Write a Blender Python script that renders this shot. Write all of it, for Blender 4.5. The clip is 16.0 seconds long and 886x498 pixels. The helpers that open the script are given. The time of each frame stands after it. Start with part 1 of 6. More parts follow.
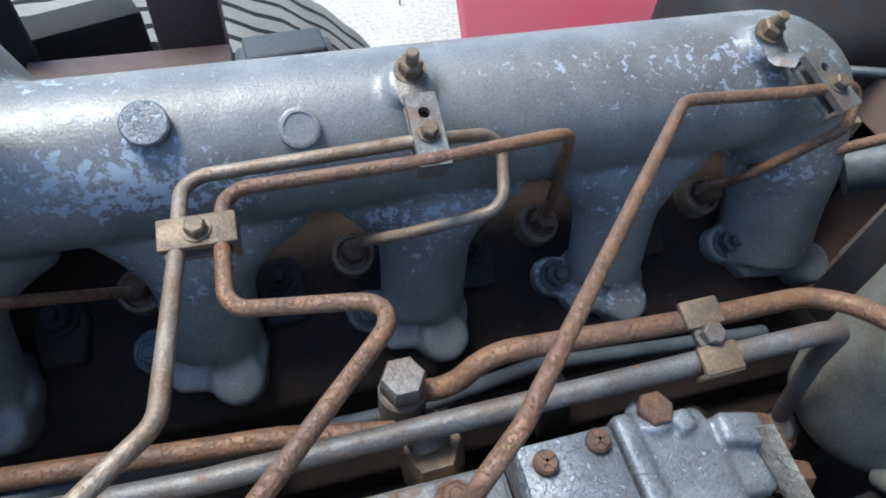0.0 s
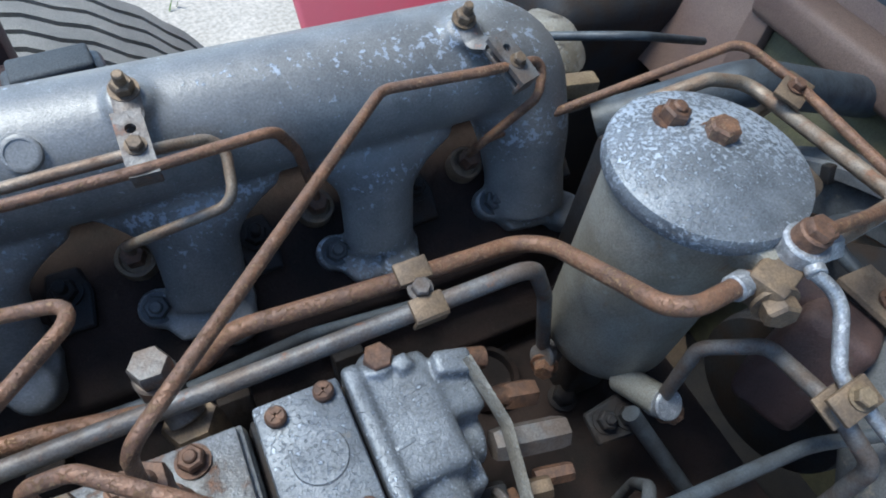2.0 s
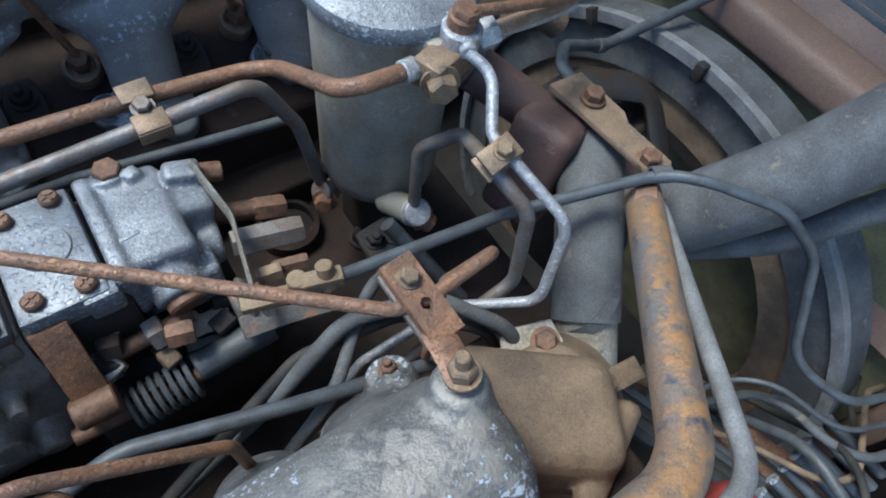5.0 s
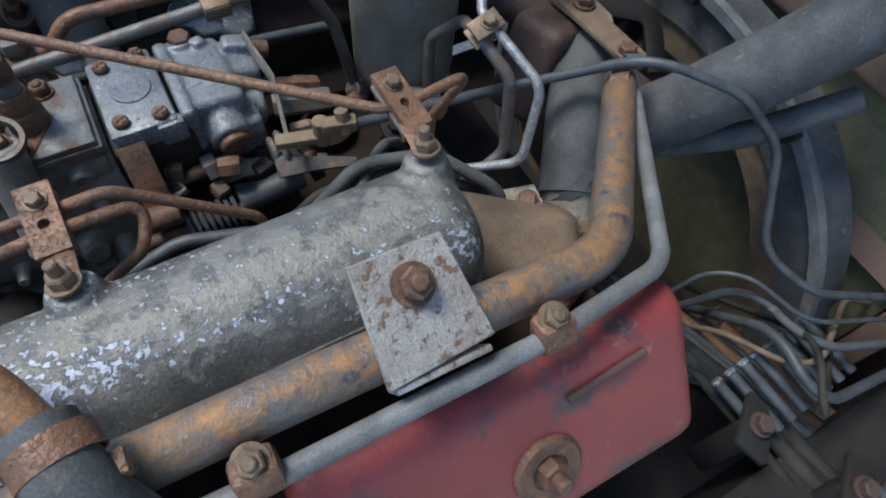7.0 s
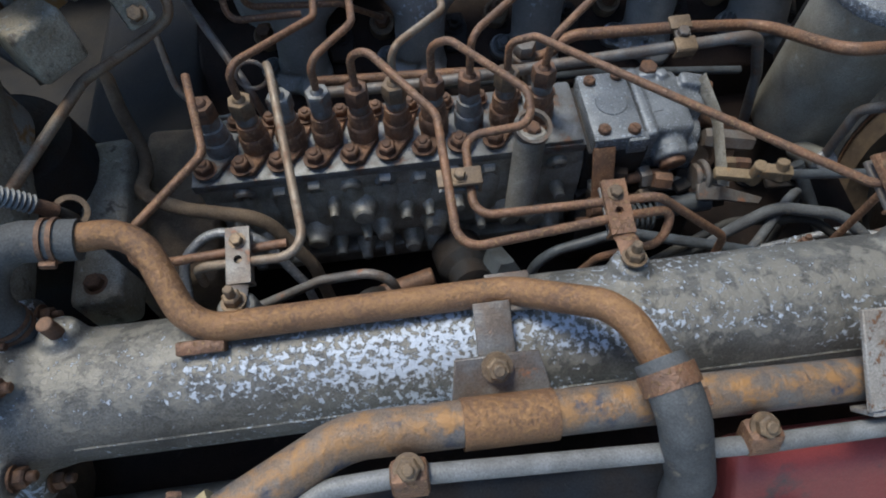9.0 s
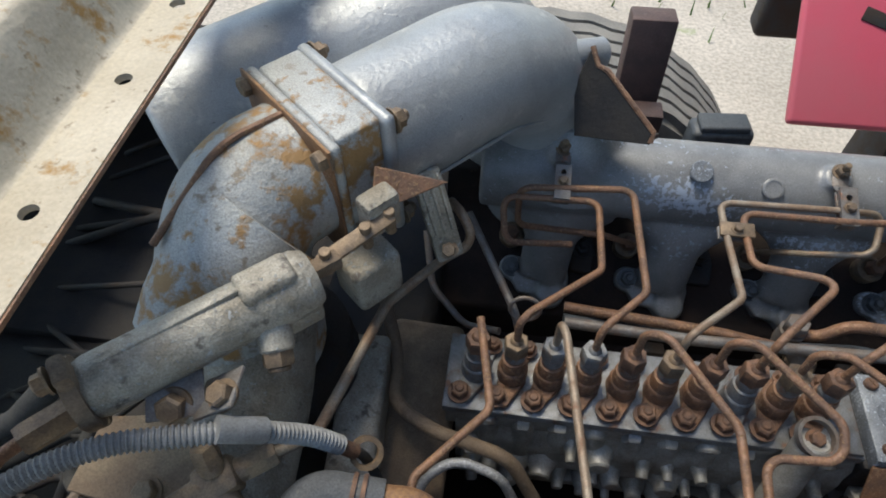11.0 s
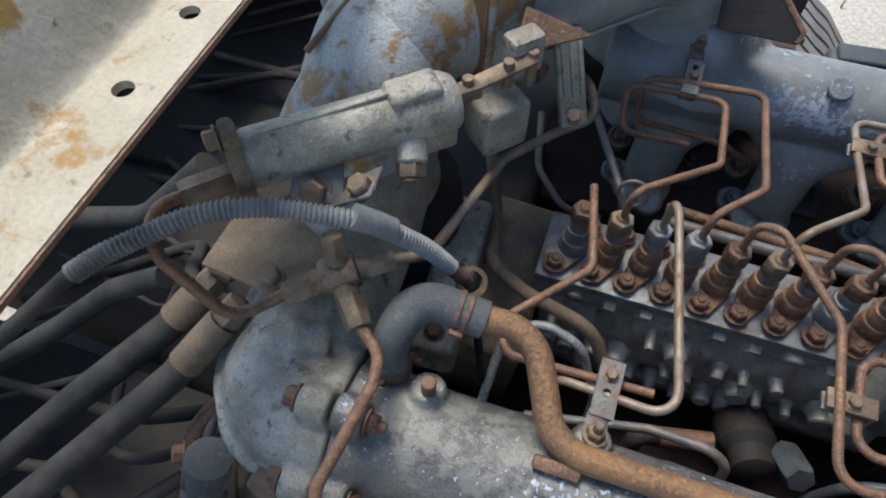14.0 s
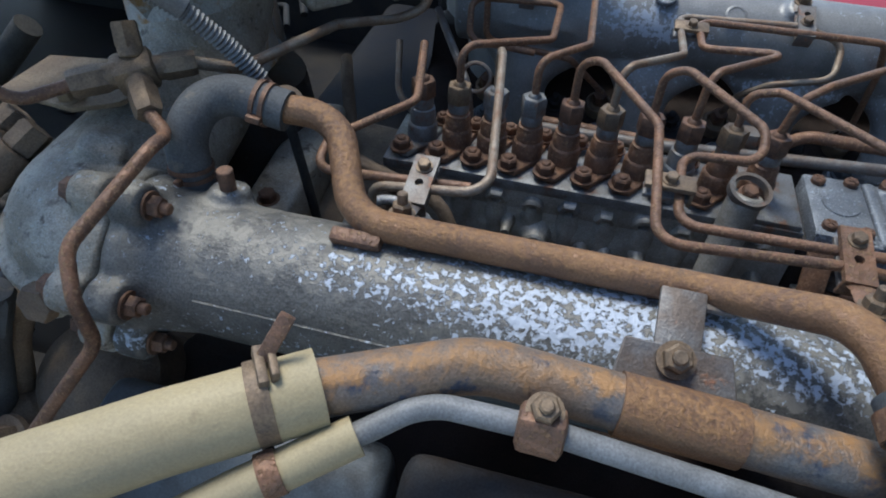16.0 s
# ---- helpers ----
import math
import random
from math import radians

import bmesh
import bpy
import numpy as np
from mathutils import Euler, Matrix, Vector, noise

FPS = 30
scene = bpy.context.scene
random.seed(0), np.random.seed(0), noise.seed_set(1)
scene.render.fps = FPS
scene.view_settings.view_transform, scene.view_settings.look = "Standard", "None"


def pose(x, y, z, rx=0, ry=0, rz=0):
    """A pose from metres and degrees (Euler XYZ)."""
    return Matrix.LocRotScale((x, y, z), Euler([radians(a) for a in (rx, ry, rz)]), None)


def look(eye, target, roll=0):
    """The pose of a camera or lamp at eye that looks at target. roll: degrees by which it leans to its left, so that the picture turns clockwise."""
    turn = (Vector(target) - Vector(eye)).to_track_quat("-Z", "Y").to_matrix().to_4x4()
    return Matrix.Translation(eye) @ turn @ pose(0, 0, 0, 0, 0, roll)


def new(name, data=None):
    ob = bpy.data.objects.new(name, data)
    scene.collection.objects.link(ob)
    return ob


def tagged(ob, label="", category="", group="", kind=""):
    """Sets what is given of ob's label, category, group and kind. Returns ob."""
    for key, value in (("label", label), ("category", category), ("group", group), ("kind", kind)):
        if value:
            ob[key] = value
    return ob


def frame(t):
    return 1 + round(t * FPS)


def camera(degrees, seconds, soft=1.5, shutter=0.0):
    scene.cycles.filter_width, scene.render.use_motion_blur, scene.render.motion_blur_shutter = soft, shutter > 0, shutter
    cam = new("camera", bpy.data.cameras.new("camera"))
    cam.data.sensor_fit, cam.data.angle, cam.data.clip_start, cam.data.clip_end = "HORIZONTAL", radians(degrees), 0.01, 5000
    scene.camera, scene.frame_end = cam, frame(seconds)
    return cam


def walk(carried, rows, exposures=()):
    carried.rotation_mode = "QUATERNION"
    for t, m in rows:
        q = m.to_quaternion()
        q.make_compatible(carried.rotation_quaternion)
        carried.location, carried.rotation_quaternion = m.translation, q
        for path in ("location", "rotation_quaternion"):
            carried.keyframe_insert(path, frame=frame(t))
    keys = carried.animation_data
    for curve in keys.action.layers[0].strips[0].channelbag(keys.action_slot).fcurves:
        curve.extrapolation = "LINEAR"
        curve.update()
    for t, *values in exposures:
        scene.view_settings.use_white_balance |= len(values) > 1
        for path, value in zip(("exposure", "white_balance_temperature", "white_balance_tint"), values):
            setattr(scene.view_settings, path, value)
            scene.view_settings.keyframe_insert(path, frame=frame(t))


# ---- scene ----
cam = camera(70.9, 16.0, soft=1.9)
METRES, EYE, TILT, LEAN, TURN = 1.43, 1.49, -51.97, -3.88, -15.21
ROWS = [
    (0.0, 0.0, 0.0, 0.0, 0.0, 0.0, -0.0),
    (0.5, 0.0221, -0.0059, 0.0013, -2.24, 0.0, 2.0),
    (1.0, 0.0414, -0.0216, 0.001, -4.53, -1.86, 3.37),
    (1.5, 0.0628, -0.0336, -0.0027, -7.12, -2.71, 5.83),
    (2.0, 0.0791, -0.0417, -0.0024, -7.61, -2.92, 7.44),
    (2.5, 0.0935, -0.0501, -0.0053, -8.17, -3.35, 8.84),
    (3.0, 0.1094, -0.0597, -0.0123, -8.94, -4.38, 9.24),
    (3.5, 0.121, -0.0706, -0.0226, -10.55, -4.68, 10.07),
    (4.0, 0.1361, -0.0846, -0.0362, -11.26, -4.87, 10.39),
    (4.5, 0.1484, -0.0963, -0.0534, -12.23, -6.19, 13.36),
    (5.0, 0.1619, -0.1032, -0.0808, -14.22, -9.95, 12.48),
    (5.2, 0.1639, -0.1046, -0.0932, -13.97, -12.13, 10.45),
    (7.3, 0.1534, -0.2026, -0.1511, -7.52, -9.16, 10.08),
    (7.5, 0.1377, -0.2122, -0.1454, -6.15, -9.06, 7.82),
    (8.0, 0.0994, -0.2245, -0.1444, -2.07, -9.32, 4.84),
    (8.5, 0.0452, -0.251, -0.1292, 5.01, -9.06, 0.04),
    (9.0, 0.0041, -0.2714, -0.1268, 8.84, -9.44, -3.35),
    (9.5, -0.0403, -0.2812, -0.1049, 12.74, -7.62, -6.73),
    (10.0, -0.0806, -0.2783, -0.0704, 14.88, -4.76, -10.16),
    (10.2, -0.0952, -0.2774, -0.0527, 15.50, -3.02, -11.13),
    (12.3, -0.1571, -0.2927, -0.0414, 24.49, -4.27, -20.38),
    (12.5, -0.1592, -0.2968, -0.0503, 25.54, -4.89, -20.61),
    (13.0, -0.1587, -0.3108, -0.0659, 28.2, -6.97, -21.62),
    (13.5, -0.1517, -0.3165, -0.0849, 28.1, -9.03, -23.67),
    (14.0, -0.1341, -0.3078, -0.1065, 25.32, -10.07, -24.09),
    (14.5, -0.1057, -0.3065, -0.1272, 20.45, -7.24, -22.65),
    (15.0, -0.0662, -0.315, -0.14, 21.52, -4.44, -20.94),
    (15.5, -0.0292, -0.2818, -0.1816, 20.16, -0.97, -21.93),
    (16.0, -0.0067, -0.2463, -0.2375, 21.22, 4.03, -21.95),
]
walk(cam, [(t, pose(0, 0, EYE, TILT, LEAN, TURN) @ pose(METRES * x, METRES * y, METRES * z, 90 + pitch, roll, yaw)) for t, x, y, z, yaw, pitch, roll in ROWS],
     exposures=[(0.0, 1.15, 5720, 3), (2.5, 0.84, 5550, 3), (5.0, 1.12, 5650, 3), (7.5, 0.54, 5950, 5), (9.0, 0.55, 6200, 5), (10.0, 0.88, 6350, 5), (12.5, 0.30, 7000, 6), (13.5, 0.44, 6600, 6), (14.5, 1.0, 6000, 5), (16.0, 0.53, 5850, 5)])


# ---- light ----
world = bpy.data.worlds.new("world")
scene.world = world
world.use_nodes = True
wn = world.node_tree
sky = wn.nodes.new("ShaderNodeTexSky")
sky.sky_type = "NISHITA"
sky.sun_disc = False
SUN_EL, SUN_AZ = 65.0, -45.0
sky.sun_elevation, sky.sun_rotation = radians(SUN_EL), radians(SUN_AZ)
wn.nodes["Background"].inputs[1].default_value = 0.15
wn.links.new(sky.outputs[0], wn.nodes["Background"].inputs[0])
sun = new("sun", bpy.data.lights.new("sun", "SUN"))
sun.data.energy, sun.data.angle, sun.data.color = 2.2, radians(20), (1.0, 0.90, 0.76)
sun_dir = Vector((math.sin(radians(SUN_AZ)) * math.cos(radians(SUN_EL)), math.cos(radians(SUN_AZ)) * math.cos(radians(SUN_EL)), math.sin(radians(SUN_EL))))
sun.matrix_world = look(sun_dir * 5, (0, 0, 0))


# ---- materials ----
def surf(name, base, alt, s=40.0, rough=0.6, metal=0.0, bump=0.4, spot=None, spot_s=70.0, spot_at=0.6, soft=0.03, fine=700.0,
         grey=0.25, spot2=None, spot2_s=25.0, spot2_at=0.65, spread=0.0, up=0.0, up_at=0.5, pit=0.8, pit_s=170.0, up2=0.0, worn=None):
    """Two tones, fine grain, and up to two kinds of stain or flake with edges of their own."""
    m = bpy.data.materials.new(name)
    m.use_nodes = True
    t = m.node_tree
    n, l = t.nodes, t.links
    bsdf = n["Principled BSDF"]
    geo = n.new("ShaderNodeNewGeometry")
    pos, normal = geo.outputs["Position"], geo.outputs["Normal"]

    def noise_at(scale, detail, r=0.55):
        a = n.new("ShaderNodeTexNoise")
        a.inputs["Scale"].default_value, a.inputs["Detail"].default_value, a.inputs["Roughness"].default_value = scale, detail, r
        l.new(pos, a.inputs["Vector"])
        return a.outputs["Fac"]

    def drawn_out():
        k = n.new("ShaderNodeVectorMath")
        k.operation = "MULTIPLY"
        k.inputs[1].default_value = (4.0, 20.0, 20.0)
        l.new(pos, k.inputs[0])
        a = n.new("ShaderNodeTexNoise")
        a.inputs["Scale"].default_value, a.inputs["Detail"].default_value = 1.0, 2.0
        l.new(k.outputs[0], a.inputs["Vector"])
        return a.outputs["Fac"]

    def ramp(v, a, b):
        r = n.new("ShaderNodeMapRange")
        r.inputs[1].default_value, r.inputs[2].default_value = a, b
        l.new(v, r.inputs[0])
        return r.outputs[0]

    def mix(f, a, b, kind="MIX"):
        x = n.new("ShaderNodeMix")
        x.data_type, x.blend_type = "RGBA", kind
        for v, i in ((f, 0), (a, 6), (b, 7)):
            if isinstance(v, tuple):
                x.inputs[i].default_value = (*v, 1)
            elif isinstance(v, float):
                x.inputs[i].default_value = v
            else:
                l.new(v, x.inputs[i])
        return x.outputs[2]

    def calc(op, a, b):
        x = n.new("ShaderNodeMath")
        x.operation = op
        for v, i in ((a, 0), (b, 1)):
            if isinstance(v, float):
                x.inputs[i].default_value = v
            else:
                l.new(v, x.inputs[i])
        return x.outputs[0]

    grain = noise_at(fine, 3.0)
    wide = noise_at(s, 6.0)
    col = mix(ramp(wide, 0.38, 0.62), base, alt)
    shade = n.new("ShaderNodeCombineColor")
    g = calc("ADD", calc("MULTIPLY", ramp(grain, 0.3, 0.7), 2.0 * grey), 1.0 - grey)
    for i in range(3):
        l.new(g, shade.inputs[i])
    col = mix(1.0, col, shade.outputs[0], "MULTIPLY")
    pits = noise_at(pit_s, 5.0, 0.6)
    height = calc("ADD", calc("MULTIPLY", grain, 0.5), calc("MULTIPLY", pits, 2.0 * pit))
    ro = calc("ADD", calc("MULTIPLY", wide, 0.24), rough - 0.12)
    if spot2:
        v2 = noise_at(spot2_s, 7.0, 0.65)
        if up2:     # rubbed bare along the top
            tops = n.new("ShaderNodeSeparateXYZ")
            l.new(normal, tops.inputs[0])
            v2 = calc("ADD", v2, calc("MULTIPLY", calc("SUBTRACT", tops.outputs[2], 0.72), up2))
        k2 = ramp(v2, spot2_at, spot2_at + 0.08)
        col = mix(k2, col, spot2)
    if spot:
        v = noise_at(spot_s, 9.0, 0.68)
        if spread:
            v = calc("ADD", v, calc("MULTIPLY", calc("SUBTRACT", drawn_out(), 0.5), spread))
        if worn:    # a place where the paint has come off: its middle and reach
            away = n.new("ShaderNodeVectorMath")
            away.operation, away.inputs[1].default_value = "DISTANCE", worn[0]
            l.new(pos, away.inputs[0])
            v = calc("ADD", v, calc("MULTIPLY", ramp(away.outputs["Value"], worn[1], 0.0), 0.16))
        if up:      # more of it on the upper side, which the weather reaches
            sides = n.new("ShaderNodeSeparateXYZ")
            l.new(normal, sides.inputs[0])
            v = calc("ADD", v, calc("MULTIPLY", calc("SUBTRACT", sides.outputs[2], up_at), up))
        k = ramp(v, spot_at, spot_at + soft)
        col = mix(k, col, spot)
        height = calc("ADD", height, calc("MULTIPLY", k, 0.5))
        ro = calc("ADD", ro, calc("MULTIPLY", k, 0.08))
    l.new(col, bsdf.inputs["Base Color"])
    l.new(ro, bsdf.inputs["Roughness"])
    bsdf.inputs["Metallic"].default_value = metal
    if bump:
        b = n.new("ShaderNodeBump")
        b.inputs["Strength"].default_value, b.inputs["Distance"].default_value = bump, 0.0009
        l.new(height, b.inputs["Height"])
        l.new(b.outputs[0], bsdf.inputs["Normal"])
    return m


RUST = surf("rusty_steel", (0.245, 0.13, 0.075), (0.15, 0.088, 0.06), 60, 0.45, 0.15, 1.0, (0.36, 0.23, 0.13), 330, 0.54, 0.10, spread=0.12)
RUST_PIPE = surf("rusty_thick_pipe", (0.25, 0.135, 0.068), (0.16, 0.09, 0.055), 22, 0.43, 0.2, 0.9, (0.36, 0.20, 0.088), 250, 0.50, 0.22, spot2=(0.07, 0.06, 0.058), spot2_s=26, spot2_at=0.62, up=0.22, up_at=0.55)
BLUE_RUST = surf("blue_rust_pipe", (0.145, 0.14, 0.138), (0.22, 0.15, 0.10), 22, 0.42, 0.2, 0.8, (0.36, 0.20, 0.085), 75, 0.535, 0.18, spot2=(0.06, 0.068, 0.095), spot2_s=45, spot2_at=0.57, up=0.26, up_at=0.55)
BOLT = surf("rusty_bolt", (0.19, 0.105, 0.065), (0.11, 0.068, 0.05), 150, 0.6, 0.25, 0.6)
BRASS = surf("dull_brass", (0.23, 0.165, 0.105), (0.15, 0.112, 0.08), 90, 0.55, 0.3, 0.5)
GREYPIPE = surf("grey_steel_pipe", (0.185, 0.182, 0.18), (0.15, 0.12, 0.10), 50, 0.5, 0.35, 0.6, (0.30, 0.15, 0.09), 60, 0.58, 0.1)
PALEPIPE = surf("pale_bare_pipe", (0.30, 0.25, 0.195), (0.225, 0.155, 0.105), 45, 0.5, 0.35, 0.7, (0.24, 0.13, 0.08), 90, 0.58, 0.1)
ZINC = surf("zinc_pipe", (0.42, 0.43, 0.44), (0.30, 0.31, 0.33), 120, 0.45, 0.5, 0.6, (0.6, 0.61, 0.63), 260, 0.55, 0.05)
DARKPIPE = surf("dark_grey_pipe", (0.085, 0.10, 0.115), (0.055, 0.06, 0.066), 50, 0.5, 0.1, 0.4)
MANIFOLD = surf("grey_painted_aluminium", (0.265, 0.268, 0.268), (0.185, 0.19, 0.195), 22, 0.43, 0.2, 0.5, (0.42, 0.47, 0.55), 170, 0.63, 0.03, spread=0.55, grey=0.2, pit=0.35, spot2=(0.42, 0.44, 0.45), spot2_s=420, spot2_at=0.625, worn=((-0.084, 0.242, 1.248), 0.085))
FLAKED = surf("flaked_grey_aluminium", (0.155, 0.155, 0.15), (0.085, 0.085, 0.083), 26, 0.45, 0.15, 0.9, (0.50, 0.56, 0.66), 210, 0.578, 0.045, spread=0.52, grey=0.35, spot2=(0.215, 0.208, 0.188), spot2_s=60, spot2_at=0.52, up=0.10, up_at=0.55, up2=0.32)
CASTGREY = surf("dusty_cast_aluminium", (0.39, 0.37, 0.32), (0.25, 0.225, 0.18), 32, 0.5, 0.2, 1.0, (0.44, 0.45, 0.45), 160, 0.59, 0.06, spot2=(0.12, 0.105, 0.09), spot2_s=60, spot2_at=0.58, grey=0.28, pit=1.2)
ALU = surf("oxidised_aluminium", (0.235, 0.257, 0.285), (0.155, 0.17, 0.19), 40, 0.45, 0.35, 0.9, (0.46, 0.51, 0.58), 320, 0.55, 0.05, spread=0.40, grey=0.3, pit=0.4, spot2=(0.24, 0.225, 0.20), spot2_s=50, spot2_at=0.63)
CANISTER = surf("weathered_grey_canister", (0.345, 0.335, 0.29), (0.255, 0.235, 0.19), 24, 0.5, 0.2, 0.5, (0.26, 0.19, 0.12), 26, 0.62, 0.1, spot2=(0.40, 0.40, 0.37), spot2_s=60, spot2_at=0.62)
DUCT = surf("silver_painted_duct", (0.40, 0.42, 0.43), (0.29, 0.305, 0.315), 12, 0.40, 0.3, 0.6, (0.20, 0.20, 0.20), 120, 0.66, 0.04, grey=0.14, spot2=(0.47, 0.48, 0.47), spot2_s=40, spot2_at=0.58)
WHITERUST = surf("rust_stained_silver", (0.43, 0.445, 0.44), (0.31, 0.315, 0.30), 14, 0.5, 0.15, 0.9, (0.33, 0.20, 0.085), 45, 0.50, 0.10, spread=0.5, spot2=(0.23, 0.20, 0.16), spot2_s=60, spot2_at=0.58, grey=0.25)
DARK = surf("dirty_dark_casting", (0.033, 0.035, 0.039), (0.039, 0.03, 0.025), 25, 0.6, 0.1, 0.7, (0.09, 0.09, 0.09), 120, 0.66, 0.06)
PUMP = surf("grey_pump_casting", (0.36, 0.35, 0.325), (0.22, 0.21, 0.185), 40, 0.5, 0.3, 0.5, (0.22, 0.22, 0.22), 120, 0.62, 0.08)
PLATE = surf("pump_top_plate", (0.24, 0.25, 0.26), (0.15, 0.145, 0.14), 50, 0.45, 0.35, 0.7, (0.20, 0.11, 0.07), 50, 0.555, 0.1)
BLOCK = surf("oily_brown_casting", (0.036, 0.024, 0.020), (0.020, 0.016, 0.015), 18, 0.75, 0.05, 0.8, (0.065, 0.048, 0.038), 60, 0.62, 0.1)
OXIDE = surf("dark_red_oxide", (0.10, 0.06, 0.052), (0.07, 0.047, 0.043), 22, 0.65, 0.0, 0.7, (0.13, 0.095, 0.08), 60, 0.60, 0.1)
BROWN = surf("dried_mud_brown", (0.205, 0.148, 0.098), (0.13, 0.096, 0.068), 30, 0.8, 0.0, 0.9, (0.22, 0.17, 0.12), 70, 0.58, 0.1)
DUSTY = surf("dusty_steel_plate", (0.25, 0.19, 0.115), (0.17, 0.12, 0.075), 26, 0.7, 0.1, 0.8, (0.28, 0.17, 0.085), 40, 0.58, 0.1)
RUBBER = surf("grey_rubber", (0.11, 0.117, 0.124), (0.072, 0.075, 0.08), 30, 0.7, 0.0, 0.5, (0.20, 0.18, 0.15), 60, 0.58, 0.12)
HOSE = surf("dusty_black_hose", (0.026, 0.027, 0.028), (0.055, 0.052, 0.046), 30, 0.7, 0.0, 0.5)
TAN = surf("sun_bleached_tan_hose", (0.42, 0.345, 0.20), (0.34, 0.285, 0.175), 14, 0.6, 0.0, 0.4, (0.27, 0.215, 0.13), 26, 0.60, 0.12, grey=0.1)
CONDUIT = surf("grey_plastic_conduit", (0.21, 0.22, 0.23), (0.14, 0.145, 0.15), 40, 0.55, 0.0, 0.2)
PALERUST = surf("pale_flaking_rust", (0.34, 0.33, 0.32), (0.25, 0.225, 0.20), 40, 0.6, 0.1, 1.0, (0.20, 0.105, 0.06), 120, 0.56, 0.06)
RED = surf("faded_red_paint", (0.29, 0.055, 0.052), (0.20, 0.045, 0.045), 8, 0.45, 0.0, 0.4, (0.42, 0.20, 0.19), 26, 0.60, 0.10, spot2=(0.09, 0.06, 0.06), spot2_s=12, spot2_at=0.56, grey=0.12)
PINKRED = surf("sun_faded_red_panel", (0.62, 0.10, 0.15), (0.55, 0.12, 0.16), 4, 0.5, 0.0, 0.1, grey=0.06)
BEIGE = surf("chipped_beige_paint", (0.55, 0.495, 0.39), (0.42, 0.365, 0.27), 9, 0.5, 0.0, 0.8, (0.36, 0.21, 0.065), 20, 0.56, 0.08, spread=0.3, fine=350, grey=0.10, spot2=(0.24, 0.19, 0.13), spot2_s=90, spot2_at=0.61, pit=1.0, pit_s=90)
RUSTPANEL = surf("brown_rusted_panel", (0.21, 0.14, 0.105), (0.155, 0.10, 0.08), 6, 0.65, 0.0, 0.5, (0.20, 0.135, 0.10), 20, 0.6, 0.15)
OLIVE = surf("olive_radiator_core", (0.15, 0.14, 0.075), (0.11, 0.105, 0.065), 30, 0.8, 0.0, 0.3)
GREYPAINT = surf("peeling_grey_paint", (0.10, 0.11, 0.12), (0.07, 0.08, 0.09), 10, 0.7, 0.0, 0.6, (0.20, 0.065, 0.035), 8, 0.62, 0.02)
BLACK = surf("black_grime", (0.022, 0.022, 0.024), (0.035, 0.032, 0.03), 25, 0.7, 0.0, 0.5)
SAND = surf("sandy_soil", (0.50, 0.45, 0.38), (0.40, 0.36, 0.30), 1.5, 0.9, 0.0, 0.6, (0.30, 0.34, 0.18), 2.2, 0.6, 0.08, fine=60)
TYRE = surf("dusty_tyre_rubber", (0.20, 0.195, 0.18), (0.27, 0.26, 0.235), 12, 0.85, 0.0, 0.5)
GRASS = surf("grass", (0.09, 0.17, 0.04), (0.14, 0.20, 0.06), 3, 0.8, 0.0, 0.0)

for m in (HOSE, BLACK, BLOCK, DARK, RUBBER, GREYPAINT):       # oily dust: little gloss
    m.node_tree.nodes["Principled BSDF"].inputs["Specular IOR Level"].default_value = 0.2


# ---- mesh helpers ----
def axes(at, z, x=None):
    """A pose at a point with its z axis along z and its x axis near x."""
    z = Vector(z).normalized()
    x = Vector(x) if x else (Vector((1, 0, 0)) if abs(z.x) < 0.9 else Vector((0, 1, 0)))
    y = z.cross(x).normalized()
    x = y.cross(z)
    m = Matrix((x, y, z)).transposed().to_4x4()
    m.translation = at
    return m


def world_of(ob):
    return ob.matrix_basis.copy() if ob.parent is None else world_of(ob.parent) @ ob.matrix_parent_inverse @ ob.matrix_basis


def attach(ob, parent):
    ob.parent = parent
    ob.matrix_parent_inverse = world_of(parent).inverted()
    return ob


def mesh_of(name, bm, material):
    me = bpy.data.meshes.new(name)
    bmesh.ops.recalc_face_normals(bm, faces=bm.faces)
    bm.to_mesh(me)
    bm.free()
    me.materials.append(material)
    me.polygons.foreach_set("use_smooth", [True] * len(me.polygons))
    me.set_sharp_from_angle(angle=radians(38))
    return me


def part(name, bm, material, parent, label=""):
    """Links a bmesh as one mesh object under a thing or under a part."""
    ob = attach(new(name, mesh_of(name, bm, material)), parent)
    return tagged(ob, label)


def fused(name, bm, material, parent, label="", voxel=0.003, soft=14):
    """A casting: solids that run into each other are melted into one skin with filleted joints."""
    ob = part(name, bm, material, parent, label)
    melt = ob.modifiers.new("melt", "REMESH")
    melt.mode, melt.voxel_size, melt.use_smooth_shade = "VOXEL", voxel, True
    fillet = ob.modifiers.new("fillet", "SMOOTH")
    fillet.factor, fillet.iterations = 0.5, soft
    return ob


def solid(name, bm, material, label, category, kind="", group=""):
    """Links a bmesh as a top-level thing of one mesh."""
    return tagged(new(name, mesh_of(name, bm, material)), label, category, group, kind)


def thing(name, at, label, category, kind="", group=""):
    ob = new(name)
    ob.empty_display_size = 0.02
    ob.matrix_basis = Matrix.Translation(at)
    return tagged(ob, label, category, group, kind)


def join(*bms):
    out = bms[0]
    for b in bms[1:]:
        me = bpy.data.meshes.new("t")
        b.to_mesh(me)
        b.free()
        out.from_mesh(me)
        bpy.data.meshes.remove(me)
    return out


